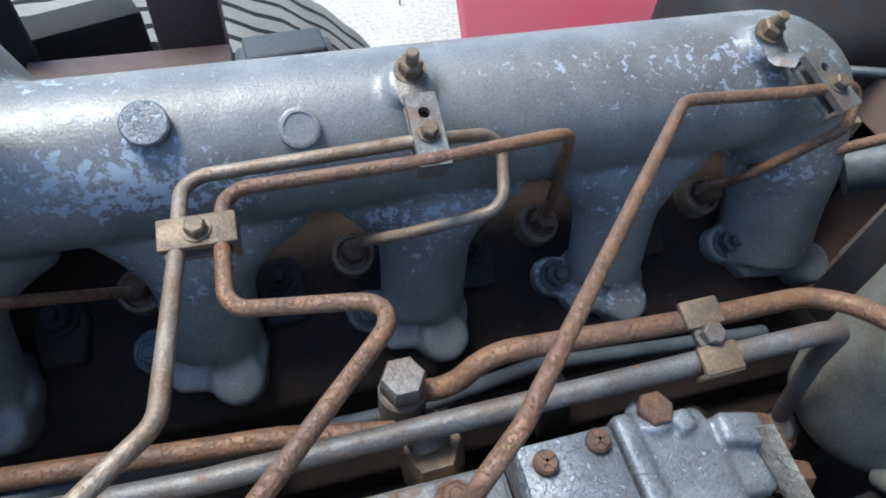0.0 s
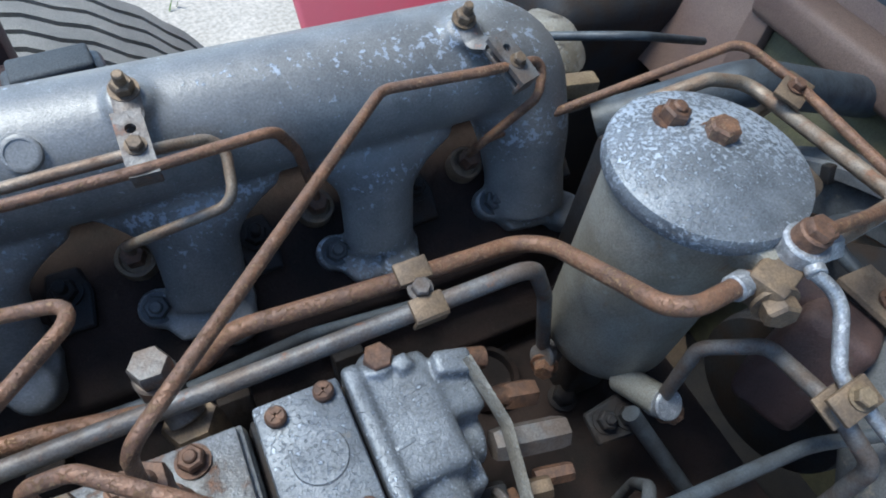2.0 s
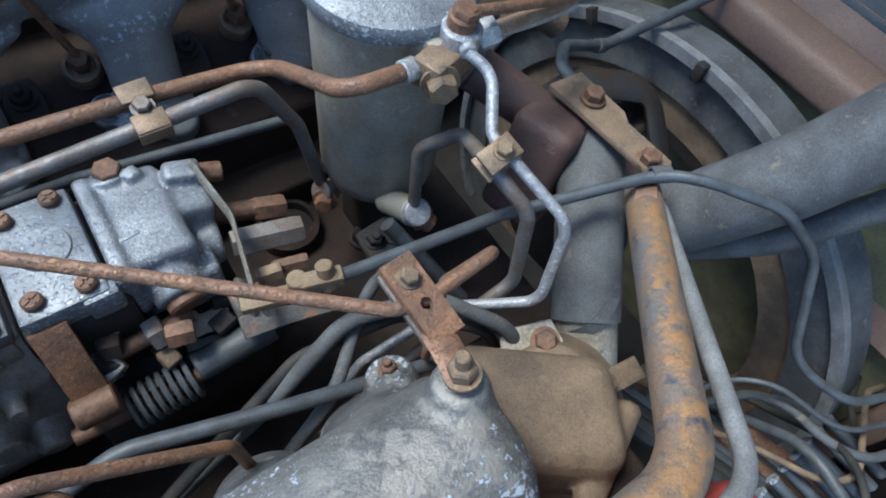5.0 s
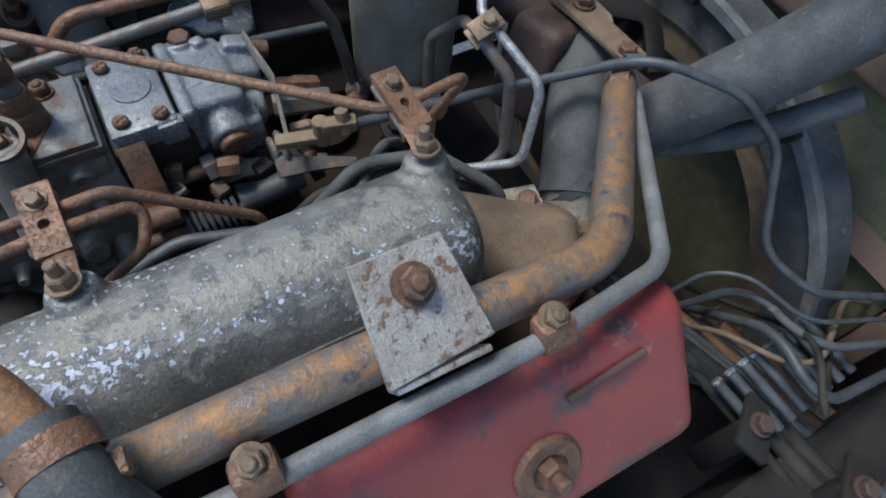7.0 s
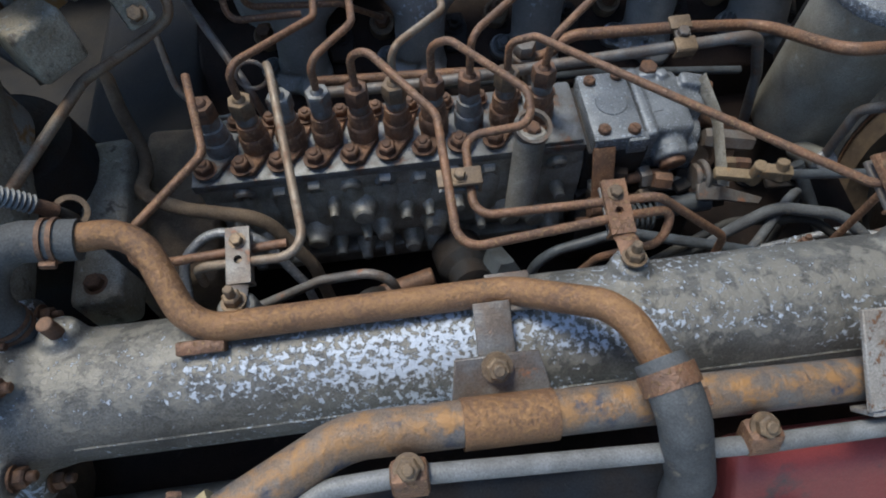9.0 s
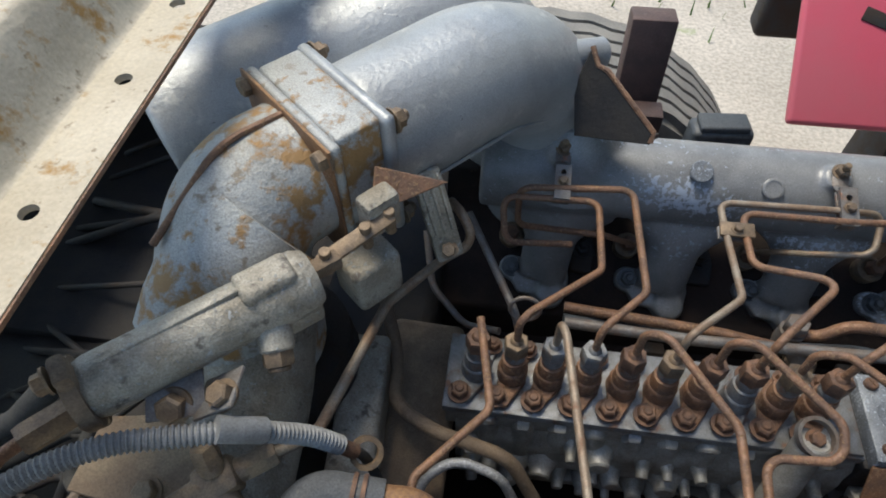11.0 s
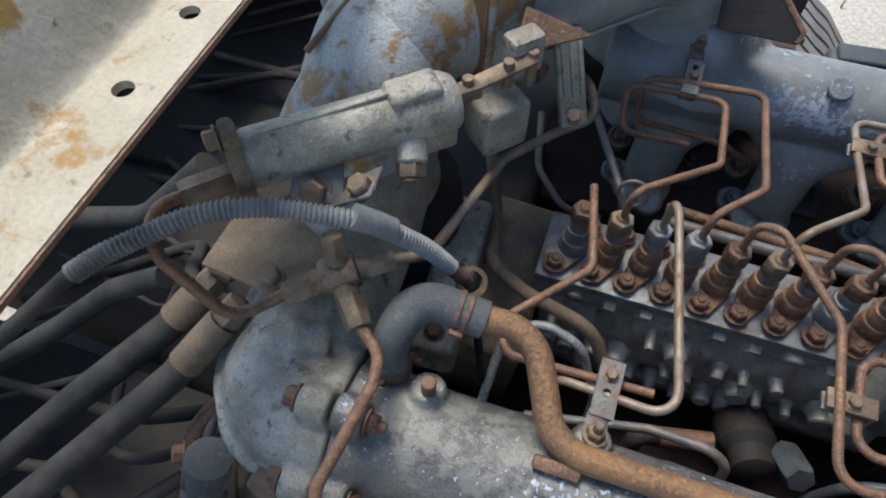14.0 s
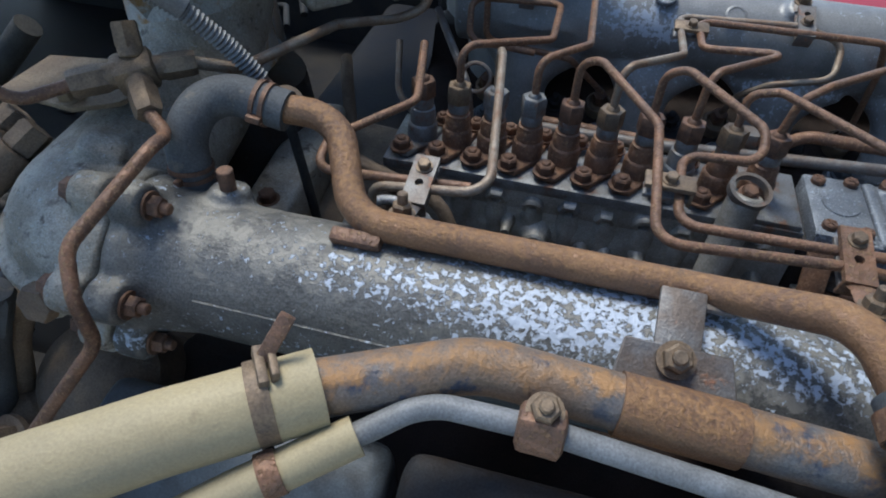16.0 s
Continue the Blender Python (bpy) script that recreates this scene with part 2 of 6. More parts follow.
def box(m, sx, sy, sz, bevel=0.0015, seg=2):
    """A bevelled box of that size, centred on the pose m."""
    bm = bmesh.new()
    bmesh.ops.create_cube(bm, size=1, matrix=Matrix.Diagonal((sx, sy, sz, 1)))
    if bevel:
        bmesh.ops.bevel(bm, geom=bm.edges[:], offset=min(bevel, 0.45 * min(sx, sy, sz)), segments=seg, affect="EDGES", profile=0.5)
    bm.transform(m)
    return bm


def lathe(m, profile, seg=20):
    """Revolves (radius, height) pairs round the z axis of m; the ends are closed."""
    bm = bmesh.new()
    rings = [[bm.verts.new(m @ Vector((r * math.cos(2 * math.pi * i / seg), r * math.sin(2 * math.pi * i / seg), h))) for i in range(seg)] for r, h in profile]
    for a, b in zip(rings, rings[1:]):
        for i in range(seg):
            bm.faces.new((a[i], a[(i + 1) % seg], b[(i + 1) % seg], b[i]))
    bm.faces.new(rings[0][::-1])
    bm.faces.new(rings[-1])
    return bm


def rod(a, b, r, seg=14, chamfer=0.12):
    a, b = Vector(a), Vector(b)
    h, c = (b - a).length, r * chamfer
    return lathe(axes(a, b - a), [(r - c, 0), (r, c), (r, h - c), (r - c, h)], seg)


def prism(points, x0, x1, bevel=0.0):
    """A solid with an outline in y and z, from x0 to x1."""
    bm = bmesh.new()
    a = [bm.verts.new((x0, y, z)) for y, z in points]
    b = [bm.verts.new((x1, y, z)) for y, z in points]
    bm.faces.new(a)
    bm.faces.new(b[::-1])
    for i in range(len(a)):
        j = (i + 1) % len(a)
        bm.faces.new((a[i], b[i], b[j], a[j]))
    if bevel:
        bmesh.ops.bevel(bm, geom=bm.edges[:], offset=bevel, segments=3, affect="EDGES", profile=0.5)
    return bm


def slab(m, outline, thick, bevel=0.0008):
    """A flat plate with an outline in x and y of the pose m."""
    bm = bmesh.new()
    f = bm.faces.new([bm.verts.new((x, y, 0)) for x, y in outline])
    up = bmesh.ops.extrude_face_region(bm, geom=[f])
    bmesh.ops.translate(bm, verts=[v for v in up["geom"] if isinstance(v, bmesh.types.BMVert)], vec=(0, 0, thick))
    if bevel:
        bmesh.ops.bevel(bm, geom=bm.edges[:], offset=bevel, segments=1, affect="EDGES")
    bm.transform(m)
    return bm


def rounded(points, radius, n=7):
    """The way through the corners, with each corner rounded."""
    p = [Vector(q) for q in points]
    out = [p[0]]
    for a, b, c in zip(p, p[1:], p[2:]):
        u, v = (a - b), (c - b)
        turn = math.pi - u.angle(v)
        d = min(radius * math.tan(min(turn, 2.6) / 2), 0.48 * u.length, 0.48 * v.length)
        s, e = b + u.normalized() * d, b + v.normalized() * d
        for i in range(n + 1):
            k = i / n
            w = 0.62
            q = (1 - k) ** 2 * s + 2 * (1 - k) * k * w * 1.15 * b + k ** 2 * e
            out.append(q / ((1 - k) ** 2 + 2 * (1 - k) * k * w * 1.15 + k ** 2))
    return out + [p[-1]]


def sweep(path, r, seg=12, flat=(1.0, 1.0), up=None, grow=None):
    """A round or flattened tube along a way; grow(k) scales it at the fraction k of its length."""
    bm = bmesh.new()
    path = [q for i, q in enumerate(path) if i == 0 or (q - path[i - 1]).length > 1e-6]
    n = len(path)
    tang = [(path[min(i + 1, n - 1)] - path[max(i - 1, 0)]).normalized() for i in range(n)]
    length = [0.0]
    for a, b in zip(path, path[1:]):
        length.append(length[-1] + (b - a).length)
    x = Vector(up) if up else (Vector((0, 0, 1)) if abs(tang[0].z) < 0.9 else Vector((1, 0, 0)))
    rings = []
    for i in range(n):
        x = (x - tang[i] * x.dot(tang[i])).normalized()
        y = tang[i].cross(x)
        k = grow(length[i] / length[-1]) if grow else 1.0
        kx, ky = k if isinstance(k, tuple) else (k, k)
        rings.append([bm.verts.new(path[i] + x * (r * kx * flat[0] * math.cos(2 * math.pi * j / seg)) + y * (r * ky * flat[1] * math.sin(2 * math.pi * j / seg))) for j in range(seg)])
    for a, b in zip(rings, rings[1:]):
        for j in range(seg):
            bm.faces.new((a[j], a[(j + 1) % seg], b[(j + 1) % seg], b[j]))
    bm.faces.new(rings[0][::-1])
    bm.faces.new(rings[-1])
    return bm


def even(path, step):
    """The same way in even short steps."""
    out, left = [path[0].copy()], step
    for a, b in zip(path, path[1:]):
        d, at = (b - a).length, 0.0
        while d - at >= left:
            at += left
            out.append(a.lerp(b, at / d))
            left = step
        left -= d - at
    return out


BOLTS = {}


def bolt(parent, at, way, s=0.006, material=None, stud=0.0, name="bolt"):
    """A hexagon bolt with its washer; s is half its head's width, stud the bare thread above it."""
    material = material or BOLT
    key = (s, material.name, stud)
    if key not in BOLTS:
        prof = [(s * 1.5, 0), (s * 1.5, s * 0.28)]
        b = lathe(Matrix(), prof, 18)
        head = lathe(Matrix.Translation((0, 0, s * 0.28)), [(s * 1.12, 0), (s * 1.15, s * 0.15), (s * 1.15, s * 0.95), (s * 0.95, s * 1.15)], 6)
        b = join(b, head)
        if stud:
            b = join(b, lathe(Matrix.Translation((0, 0, s * 1.3)), [(s * 0.6, 0), (s * 0.6, stud), (s * 0.45, stud + s * 0.15)], 10))
        BOLTS[key] = mesh_of(name, b, material)
    ob = new(name, BOLTS[key])
    ob.matrix_basis = axes(at, way) @ pose(0, 0, 0, 0, 0, (at[0] * 9000) % 60)
    return attach(ob, parent)


def hexnut(a, b, r, grow=1.0):
    a, b = Vector(a), Vector(b)
    h = (b - a).length
    return lathe(axes(a, b - a), [(r * 0.9, 0), (r, h * 0.12), (r * grow, h * 0.88), (r * 0.9 * grow, h)], 6)


def pipe(name, points, r, material, label, category="pipe", bend=0.014, seg=12, group="", nuts=()):
    """A bent pipe as one thing, with union nuts as parts."""
    ob = solid(name, sweep(rounded(points, bend), r, seg), material, label, category, group=group)
    for a, b, nr, nm in nuts:
        part("nut", hexnut(a, b, nr), nm, ob)
    return ob


def ring_clip(at, way, r, width, thick=0.0012, seg=24):
    """A band round a pipe or hose."""
    m = axes(at, way)
    bm = bmesh.new()
    prof = [(r, -width / 2), (r + thick, -width / 2), (r + thick, width / 2), (r, width / 2)]
    rings = [[bm.verts.new(m @ Vector((q * math.cos(2 * math.pi * i / seg), q * math.sin(2 * math.pi * i / seg), h))) for i in range(seg)] for q, h in prof]
    for k in range(4):
        a, b = rings[k], rings[(k + 1) % 4]
        for i in range(seg):
            bm.faces.new((a[i], a[(i + 1) % seg], b[(i + 1) % seg], b[i]))
    return bm


def holed(x0, x1, y0, y1, z, holes, thick):
    """A flat strip with round holes, each (x, y, r), its long way along y."""
    bm = bmesh.new()
    cuts = [y0]
    for i, (hx, hy, r) in enumerate(holes):
        cuts += [hy - r * 1.8, hy + r * 1.8]
    cuts.append(y1)
    for i in range(0, len(cuts), 2):
        bm.faces.new([bm.verts.new(q) for q in ((x0, cuts[i], z), (x1, cuts[i], z), (x1, cuts[i + 1], z), (x0, cuts[i + 1], z))])
    N = 32
    for hx, hy, r in holes:
        a0, a1 = hy - r * 1.8, hy + r * 1.8
        ins, outs = [], []
        for j in range(N):
            t = 2 * math.pi * (j + 0.5) / N
            cx, sy = math.cos(t), math.sin(t)
            ins.append(bm.verts.new((hx + r * cx, hy + r * sy, z)))
            kx = ((x1 - hx) if cx > 0 else (hx - x0)) / max(abs(cx), 1e-6)
            ky = ((a1 - hy) if sy > 0 else (hy - a0)) / max(abs(sy), 1e-6)
            k = min(kx, ky)
            outs.append(bm.verts.new((hx + k * cx, hy + k * sy, z)))
        for j in range(N):
            i = (j + 1) % N
            bm.faces.new((ins[j], ins[i], outs[i], outs[j]))
        for X in (x0, x1):
            for Y in (a0, a1):
                cv = bm.verts.new((X, Y, z))
                on_x = min((q for q in outs if abs(q.co.x - X) < 1e-6), key=lambda q: abs(q.co.y - Y))
                on_y = min((q for q in outs if abs(q.co.y - Y) < 1e-6), key=lambda q: abs(q.co.x - X))
                bm.faces.new((cv, on_x, on_y))
    bmesh.ops.remove_doubles(bm, verts=bm.verts, dist=1e-5)
    g = bmesh.ops.extrude_face_region(bm, geom=bm.faces[:])
    bmesh.ops.translate(bm, verts=[q for q in g["geom"] if isinstance(q, bmesh.types.BMVert)], vec=(0, 0, -thick))
    return bm


# ---- ground and engine block ----
bm = bmesh.new()
bmesh.ops.create_grid(bm, x_segments=60, y_segments=60, size=60)
for v in bm.verts:
    v.co.z = 0.02 * noise.noise(v.co * 0.4)
solid("ground", bm, SAND, "pale sandy yard soil with thin grass patches", "ground", kind="structure")

XS = [0.088 + 0.15 * k for k in range(-2, 3)]      # intake runners along the far bank
block = thing("engine_block", (0, 0.05, 0.4), "oily brown cast-iron vee engine block", "engine block")
part("crankcase", prism([(-0.13, 0.4), (-0.13, 0.95), (0.21, 0.95), (0.21, 0.4)], -0.42, 0.50, 0.004), BLOCK, block)
part("valley_step", prism([(0.165, 0.93), (0.165, 0.985), (0.225, 1.0), (0.225, 0.93)], -0.40, 0.47, 0.004), BLOCK, block)
part("far_head", prism([(0.205, 0.93), (0.205, 1.055), (0.295, 1.10), (0.345, 1.11), (0.352, 1.16), (0.40, 1.16), (0.47, 0.8), (0.3, 0.5), (0.2, 0.6)], -0.36, 0.42, 0.006), BLOCK, block, "brown cylinder head with dried oil")
part("near_head", prism([(-0.105, 0.93), (-0.105, 1.055), (-0.195, 1.10), (-0.31, 1.10), (-0.37, 0.8), (-0.2, 0.5), (-0.1, 0.6)], -0.44, 0.40, 0.006), BLOCK, block, "brown cylinder head with dried oil")
for x, y, r in ((0.300, 0.135, 0.034), (0.14, 0.14, 0.02), (-0.05, 0.14, 0.03), (-0.2, 0.14, 0.03)):
    part("core_plug", lathe(Matrix.Translation((x, y, 0.945)), [(r, 0), (r, 0.022), (r * 0.82, 0.024), (r * 0.8, 0.012), (0.002, 0.012)], 28), BLOCK, block)
for x in (0.365, 0.16, 0.05, -0.1, -0.24):
    bolt(block, (x, 0.060 + 0.03 * math.sin(x * 40), 0.952), (0, 0, 1), 0.010, DARK)
for x in (0.12, 0.02, -0.12):
    part("lug", box(pose(x + 0.05, 0.172, 1.02, -20), 0.028, 0.022, 0.05, 0.003), DARK, block)

# ---- far intake manifold ----
man = thing("intake_manifold", (0.05, 0.305, 1.18), "grey painted aluminium intake manifold on the far bank", "intake manifold")
FY, FZ, FR = 0.303, 1.222, 0.0485


def end_round(k, a=0.965):
    return 1.0 if k < a else math.sqrt(max(0.02, 1 - ((k - a) / (1 - a)) ** 2))


path = rounded([(-0.31, FY, FZ), (0.366, FY, FZ), (0.378, 0.272, 1.160), (0.382, 0.243, 1.080)], 0.066, 14)
casting = sweep(even([Vector(q) for q in path], 0.006), FR, 40, grow=lambda k: 1.0 if k < 0.83 else 1.0 - 0.22 * min(1.0, (k - 0.83) / 0.12))
for xc in XS:
    last = xc > 0.35
    if not last:
        casting = join(casting, sweep(even(rounded([(xc + 0.002, 0.315, 1.222), (xc - 0.004, 0.272, 1.165), (xc - 0.010, 0.243, 1.086)], 0.08, 14), 0.004), 0.034, 32, (0.74, 1.0), up=(0, -0.6, 0.8),
                                      grow=lambda k: (1.05 - 0.2 * k, min(2.1, 0.97 + 15.0 * max(0.0, 0.66 - k) ** 2) - 0.12 * max(0.0, k - 0.5))))
    dx = 0.0 if last else -0.008
    m = axes((xc + dx - 0.002, 0.248, 1.074), (0, -0.5, 0.86))
    casting = join(casting, slab(m, [(-0.040, -0.006), (-0.030, -0.022), (0.0, -0.026), (0.030, -0.024), (0.036, 0.0), (0.030, 0.026), (-0.02, 0.03), (-0.040, 0.014)], 0.018, 0),
                   rod(m @ Vector((-0.040, 0.010, -0.006)), m @ Vector((-0.040, 0.010, 0.016)), 0.0165, 24),
                   lathe(m @ Matrix.Translation((0.012 if not last else 0.030, -0.020, -0.012)), [(0.0205, 0), (0.0195, 0.030), (0.0178, 0.038), (0.012, 0.039)], 28))
    bolt(man, m @ Vector((-0.040, 0.010, 0.0155)), (0, -0.5, 0.86), 0.0088, DARKPIPE, 0.006)
for at, way, prof in [((-0.205, 0.325, 1.20), (0, 0.25, 1), [(0.085, 0), (0.078, 0.03), (0.062, 0.068), (0.055, 0.085)])] + [((x, 0.288, 1.252), (0, -0.3, 0.95), [(0.017, 0), (0.0145, 0.018), (0.0135, 0.021)]) for x in (0.073, 0.309, -0.219)]:
    casting = join(casting, lathe(axes(at, way), prof, 36))
fused("casting", casting, MANIFOLD, man, voxel=0.0028, soft=9)
part("disc", lathe(axes((-0.069, 0.283, 1.255), (0, -0.5, 0.86)), [(0.010, 0), (0.010, 0.012), (0.0125, 0.013), (0.0125, 0.016), (0.0115, 0.017)], 26), ALU, man, "pale flat-topped plug")
part("disc", lathe(axes((0.008, 0.275, 1.250), (0, -0.62, 0.78)), [(0.0115, 0), (0.0115, 0.0125), (0.0105, 0.0132), (0.0085, 0.0132), (0.0085, 0.0125), (0.002, 0.0125)], 26), MANIFOLD, man)

# nozzle holders and studs between the runners
for xc in XS:
    ob = thing("injector", (xc - 0.052, 0.29, 1.10), "rusty fuel injector in the brown cylinder head", "injector", group="injectors")
    w = Vector((0, -0.45, 0.89))
    at = Vector((xc - 0.054, 0.294, 1.100))
    part("collar", lathe(axes(at, w), [(0.0165, 0), (0.0165, 0.016), (0.0155, 0.018), (0.0125, 0.0182), (0.0115, 0.014)], 24), BRASS, ob)
    part("union_nut", hexnut(at + w * 0.018, at + w * 0.036, 0.0095), BOLT, ob)
    ob = thing("clamp_stud", (xc + 0.04, 0.275, 1.09), "dirty dark steel stud and yoke on the head", "stud", group="head studs")
    part("yoke", slab(axes((xc + 0.040, 0.284, 1.092), (0, -0.35, 0.93)), [(-0.014, -0.03), (0.014, -0.03), (0.018, 0.0), (0.012, 0.022), (-0.012, 0.022), (-0.018, 0.0)], 0.010, 0.002), DARK, ob)
    bolt(ob, (xc + 0.040, 0.282, 1.103), (0, -0.35, 0.93), 0.0085, DARK, 0.010, "nut")

# ---- near intake manifold ----
near = thing("intake_manifold", (-0.07, -0.202, 1.17), "dark aluminium intake manifold with white flaking paint", "intake manifold")
NY, NZ, NR = -0.203, 1.222, 0.0495
path = even([Vector((-0.405, NY, NZ)), Vector((0.287, NY, NZ))], 0.006)
casting = sweep(path, NR, 44, grow=lambda k: end_round(k, 0.955))
for xc in (-0.29, -0.14, 0.01, 0.16, 0.238):
    casting = join(casting, sweep(rounded([(xc, NY - 0.005, NZ), (xc, -0.165, 1.175), (xc, -0.135, 1.09)], 0.08), 0.036, 26, (0.8, 1.0), up=(0, 0.6, 0.8)))
for x, y in ((0.051, -0.173), (-0.368, -0.173), (-0.241, -0.170), (0.262, -0.178)):
    casting = join(casting, lathe(axes((x, y - 0.006, 1.240), (0, 0.25, 0.96)), [(0.021, 0), (0.0160, 0.026), (0.0140, 0.034)], 22))
casting = join(casting, lathe(axes((0.262, -0.130, 1.140), (0, 0.35, 0.93)), [(0.021, 0), (0.017, 0.018), (0.0155, 0.021), (0.007, 0.0215)], 22), rod((0.262, -0.13, 1.148), (0.25, -0.17, 1.17), 0.018))
casting = join(casting, lathe(axes((-0.424, NY, NZ), (1, 0, 0)), [(0.056, 0), (0.060, 0.002), (0.060, 0.016), (0.054, 0.028), (0.050, 0.05)], 36), rod((-0.400, -0.170, 1.235), (-0.402, -0.166, 1.262), 0.0175, 24))
EARS = (100, 165, 20, 210, 320)
for a in EARS:
    cy, cz = NY + 0.062 * math.cos(radians(a)), NZ + 0.062 * math.sin(radians(a))
    casting = join(casting, rod((-0.424, cy, cz), (-0.400, cy, cz), 0.0155, 20))
    bolt(near, (-0.3995, cy, cz), (1, 0, 0), 0.0066, BOLT, 0.006)
fused("casting", casting, FLAKED, near, voxel=0.0028, soft=8)
part("seam", sweep(even([Vector((-0.36, NY - NR * 0.93, NZ + NR * 0.35)), Vector((0.25, NY - NR * 0.93, NZ + NR * 0.35))], 0.03), 0.0011, 6), FLAKED, near)
bolt(near, (0.262, -0.1225, 1.160), (0, 0.35, 0.93), 0.005, BOLT, 0.004)
part("stud", rod((-0.3665, -0.1745, 1.268), (-0.3662, -0.1735, 1.290), 0.0058, 16), BOLT, near)

elbow = thing("intake_elbow", (-0.47, -0.12, 1.17), "dusty grey cast elbow at the manifold's end", "elbow")
casting = sweep(rounded([(-0.427, NY, NZ), (-0.485, -0.205, 1.225), (-0.487, -0.11, 1.228), (-0.487, -0.02, 1.25), (-0.487, 0.04, 1.33)], 0.075, 12), 0.058, 36)
casting = join(casting, sweep(rounded([(-0.43, -0.262, 1.225), (-0.50, -0.264, 1.23), (-0.545, -0.205, 1.235), (-0.546, -0.10, 1.25)], 0.06, 10), 0.005, 8),
               lathe(axes((-0.446, NY, NZ), (1, 0, 0)), [(0.052, 0), (0.061, 0.006), (0.061, 0.0195)], 36), box(pose(-0.470, -0.168, 1.275, 0, 20, 20), 0.035, 0.03, 0.03, 0.006))
for a in EARS:
    cy, cz = NY + 0.062 * math.cos(radians(a)), NZ + 0.062 * math.sin(radians(a))
    casting = join(casting, rod((-0.452, cy, cz), (-0.4265, cy, cz), 0.0155, 20))
    bolt(elbow, (-0.453, cy, cz), (-1, 0, 0), 0.0075, BOLT)
fused("casting", casting, CASTGREY, elbow, voxel=0.0028, soft=5)
part("plug", lathe(axes((-0.466, -0.235, 1.215), (0, -0.9, 0.3)), [(0.019, 0), (0.019, 0.018), (0.016, 0.022), (0.0165, 0.03), (0.012, 0.033)], 24), CASTGREY, elbow)
part("plug_cap", hexnut((-0.466, -0.262, 1.224), (-0.466, -0.276, 1.229), 0.0145), BROWN, elbow)

# ---- injection pump ----
pump = thing("injection_pump", (-0.12, 0.045, 1.0), "grey ten-element diesel injection pump with rusty fittings", "injection pump")
part("body", prism([(0.012, 1.170), (0.010, 1.150), (0.000, 1.125), (-0.002, 1.075), (0.012, 1.045), (0.012, 0.985), (0.095, 0.985), (0.095, 1.170)], -0.305, 0.078, 0.004), PUMP, pump)
part("top_plate", box(pose(-0.121, 0.049, 1.1755), 0.396, 0.083, 0.012, 0.0018), PLATE, pump, "pale steel top plate stained by rust")
part("skirt", box(pose(-0.121, 0.013, 1.155), 0.39, 0.008, 0.03, 0.002), PUMP, pump)
part("base_rail", box(pose(-0.115, 0.006, 1.035), 0.38, 0.02, 0.014, 0.003), PUMP, pump)
for k in range(9):
    x = -0.272 + 0.0359 * k
    part("tappet_boss", lathe(axes((x, 0.008, 1.090), (0, 0.12, 1)), [(0.006, 0), (0.0135, 0.010), (0.0140, 0.050), (0.0105, 0.062), (0.004, 0.066)], 18), PUMP, pump)
EX = [-0.289 + 0.0359 * k for k in range(10)]      # the ten pump elements
HOLD = {}
for k, x in enumerate(EX):
    m = axes((x, 0.048, 1.181), (0.0, 0.05, 1))
    mat = PLATE if k in (0, 7) else RUST
    if mat.name not in HOLD:
        fl = slab(Matrix(), [(-0.021, -0.033), (-0.005, -0.036), (0.004, -0.022), (0.014, -0.008), (0.014, 0.008), (0.02, 0.028), (0.006, 0.036), (-0.004, 0.022), (-0.014, 0.008), (-0.014, -0.008)], 0.006, 0.001)
        ho = lathe(Matrix(), [(0.0152, 0.005), (0.0150, 0.020), (0.0138, 0.0225), (0.0128, 0.023), (0.0128, 0.033), (0.0118, 0.035), (0.0118, 0.038), (0.0100, 0.039), (0.0100, 0.042)], 20)
        nu = lathe(Matrix(), [(0.0112, 0.050), (0.0122, 0.0515), (0.0122, 0.0665), (0.0112, 0.0680), (0.002, 0.0682)], 6)
        co = lathe(Matrix(), [(0.0066, 0.0680), (0.0056, 0.0705), (0.0044, 0.0715)], 14)
        cl = lathe(Matrix(), [(0.0098, 0.040), (0.0104, 0.042), (0.0104, 0.049), (0.0096, 0.051)], 18)
        nut_mesh = join(nu, co)
        HOLD[mat.name] = [mesh_of("holder", join(fl, ho), mat), nut_mesh, mesh_of("collar", cl, PLATE)]
    ho, nu, cl = HOLD[mat.name]
    nut_mat = (BOLT, BRASS, PLATE, PLATE, BOLT, BRASS, BOLT, BOLT, BRASS, BOLT)[k]
    u_key = nut_mat.name + "_nut"
    if u_key not in HOLD:
        HOLD[u_key] = mesh_of("union_nut", nu.copy(), nut_mat)
    nu = HOLD[u_key]
    h = new("holder", ho)
    h.matrix_basis = m @ pose(0, 0, 0, 0, 0, 4 * math.sin(k * 2.1))
    attach(h, pump)
    u = new("union_nut", nu)
    u.matrix_basis = m @ pose(0, 0, 0, 0, 0, 37 * k)
    attach(u, h)
    q = new("collar", cl)
    q.matrix_basis = m
    attach(q, h)
    bolt(pump, (x - 0.014, 0.0215, 1.187), (0, 0, 1), 0.0078, BOLT, 0.002)
    bolt(pump, (x + 0.014, 0.077, 1.187), (0, 0, 1), 0.0066, BOLT, 0.002)
    part("gallery_plug", lathe(axes((x + 0.016, 0.016, 1.160 - 0.004 * (k % 2)), (0, -0.9, -0.25)), [(0.0115, 0), (0.0115, 0.010), (0.0095, 0.0125), (0.0055, 0.0125), (0.0055, 0.008)], 6 if k % 3 else 18), PUMP if k % 4 else PLATE, pump)
rnd = random.Random(4)
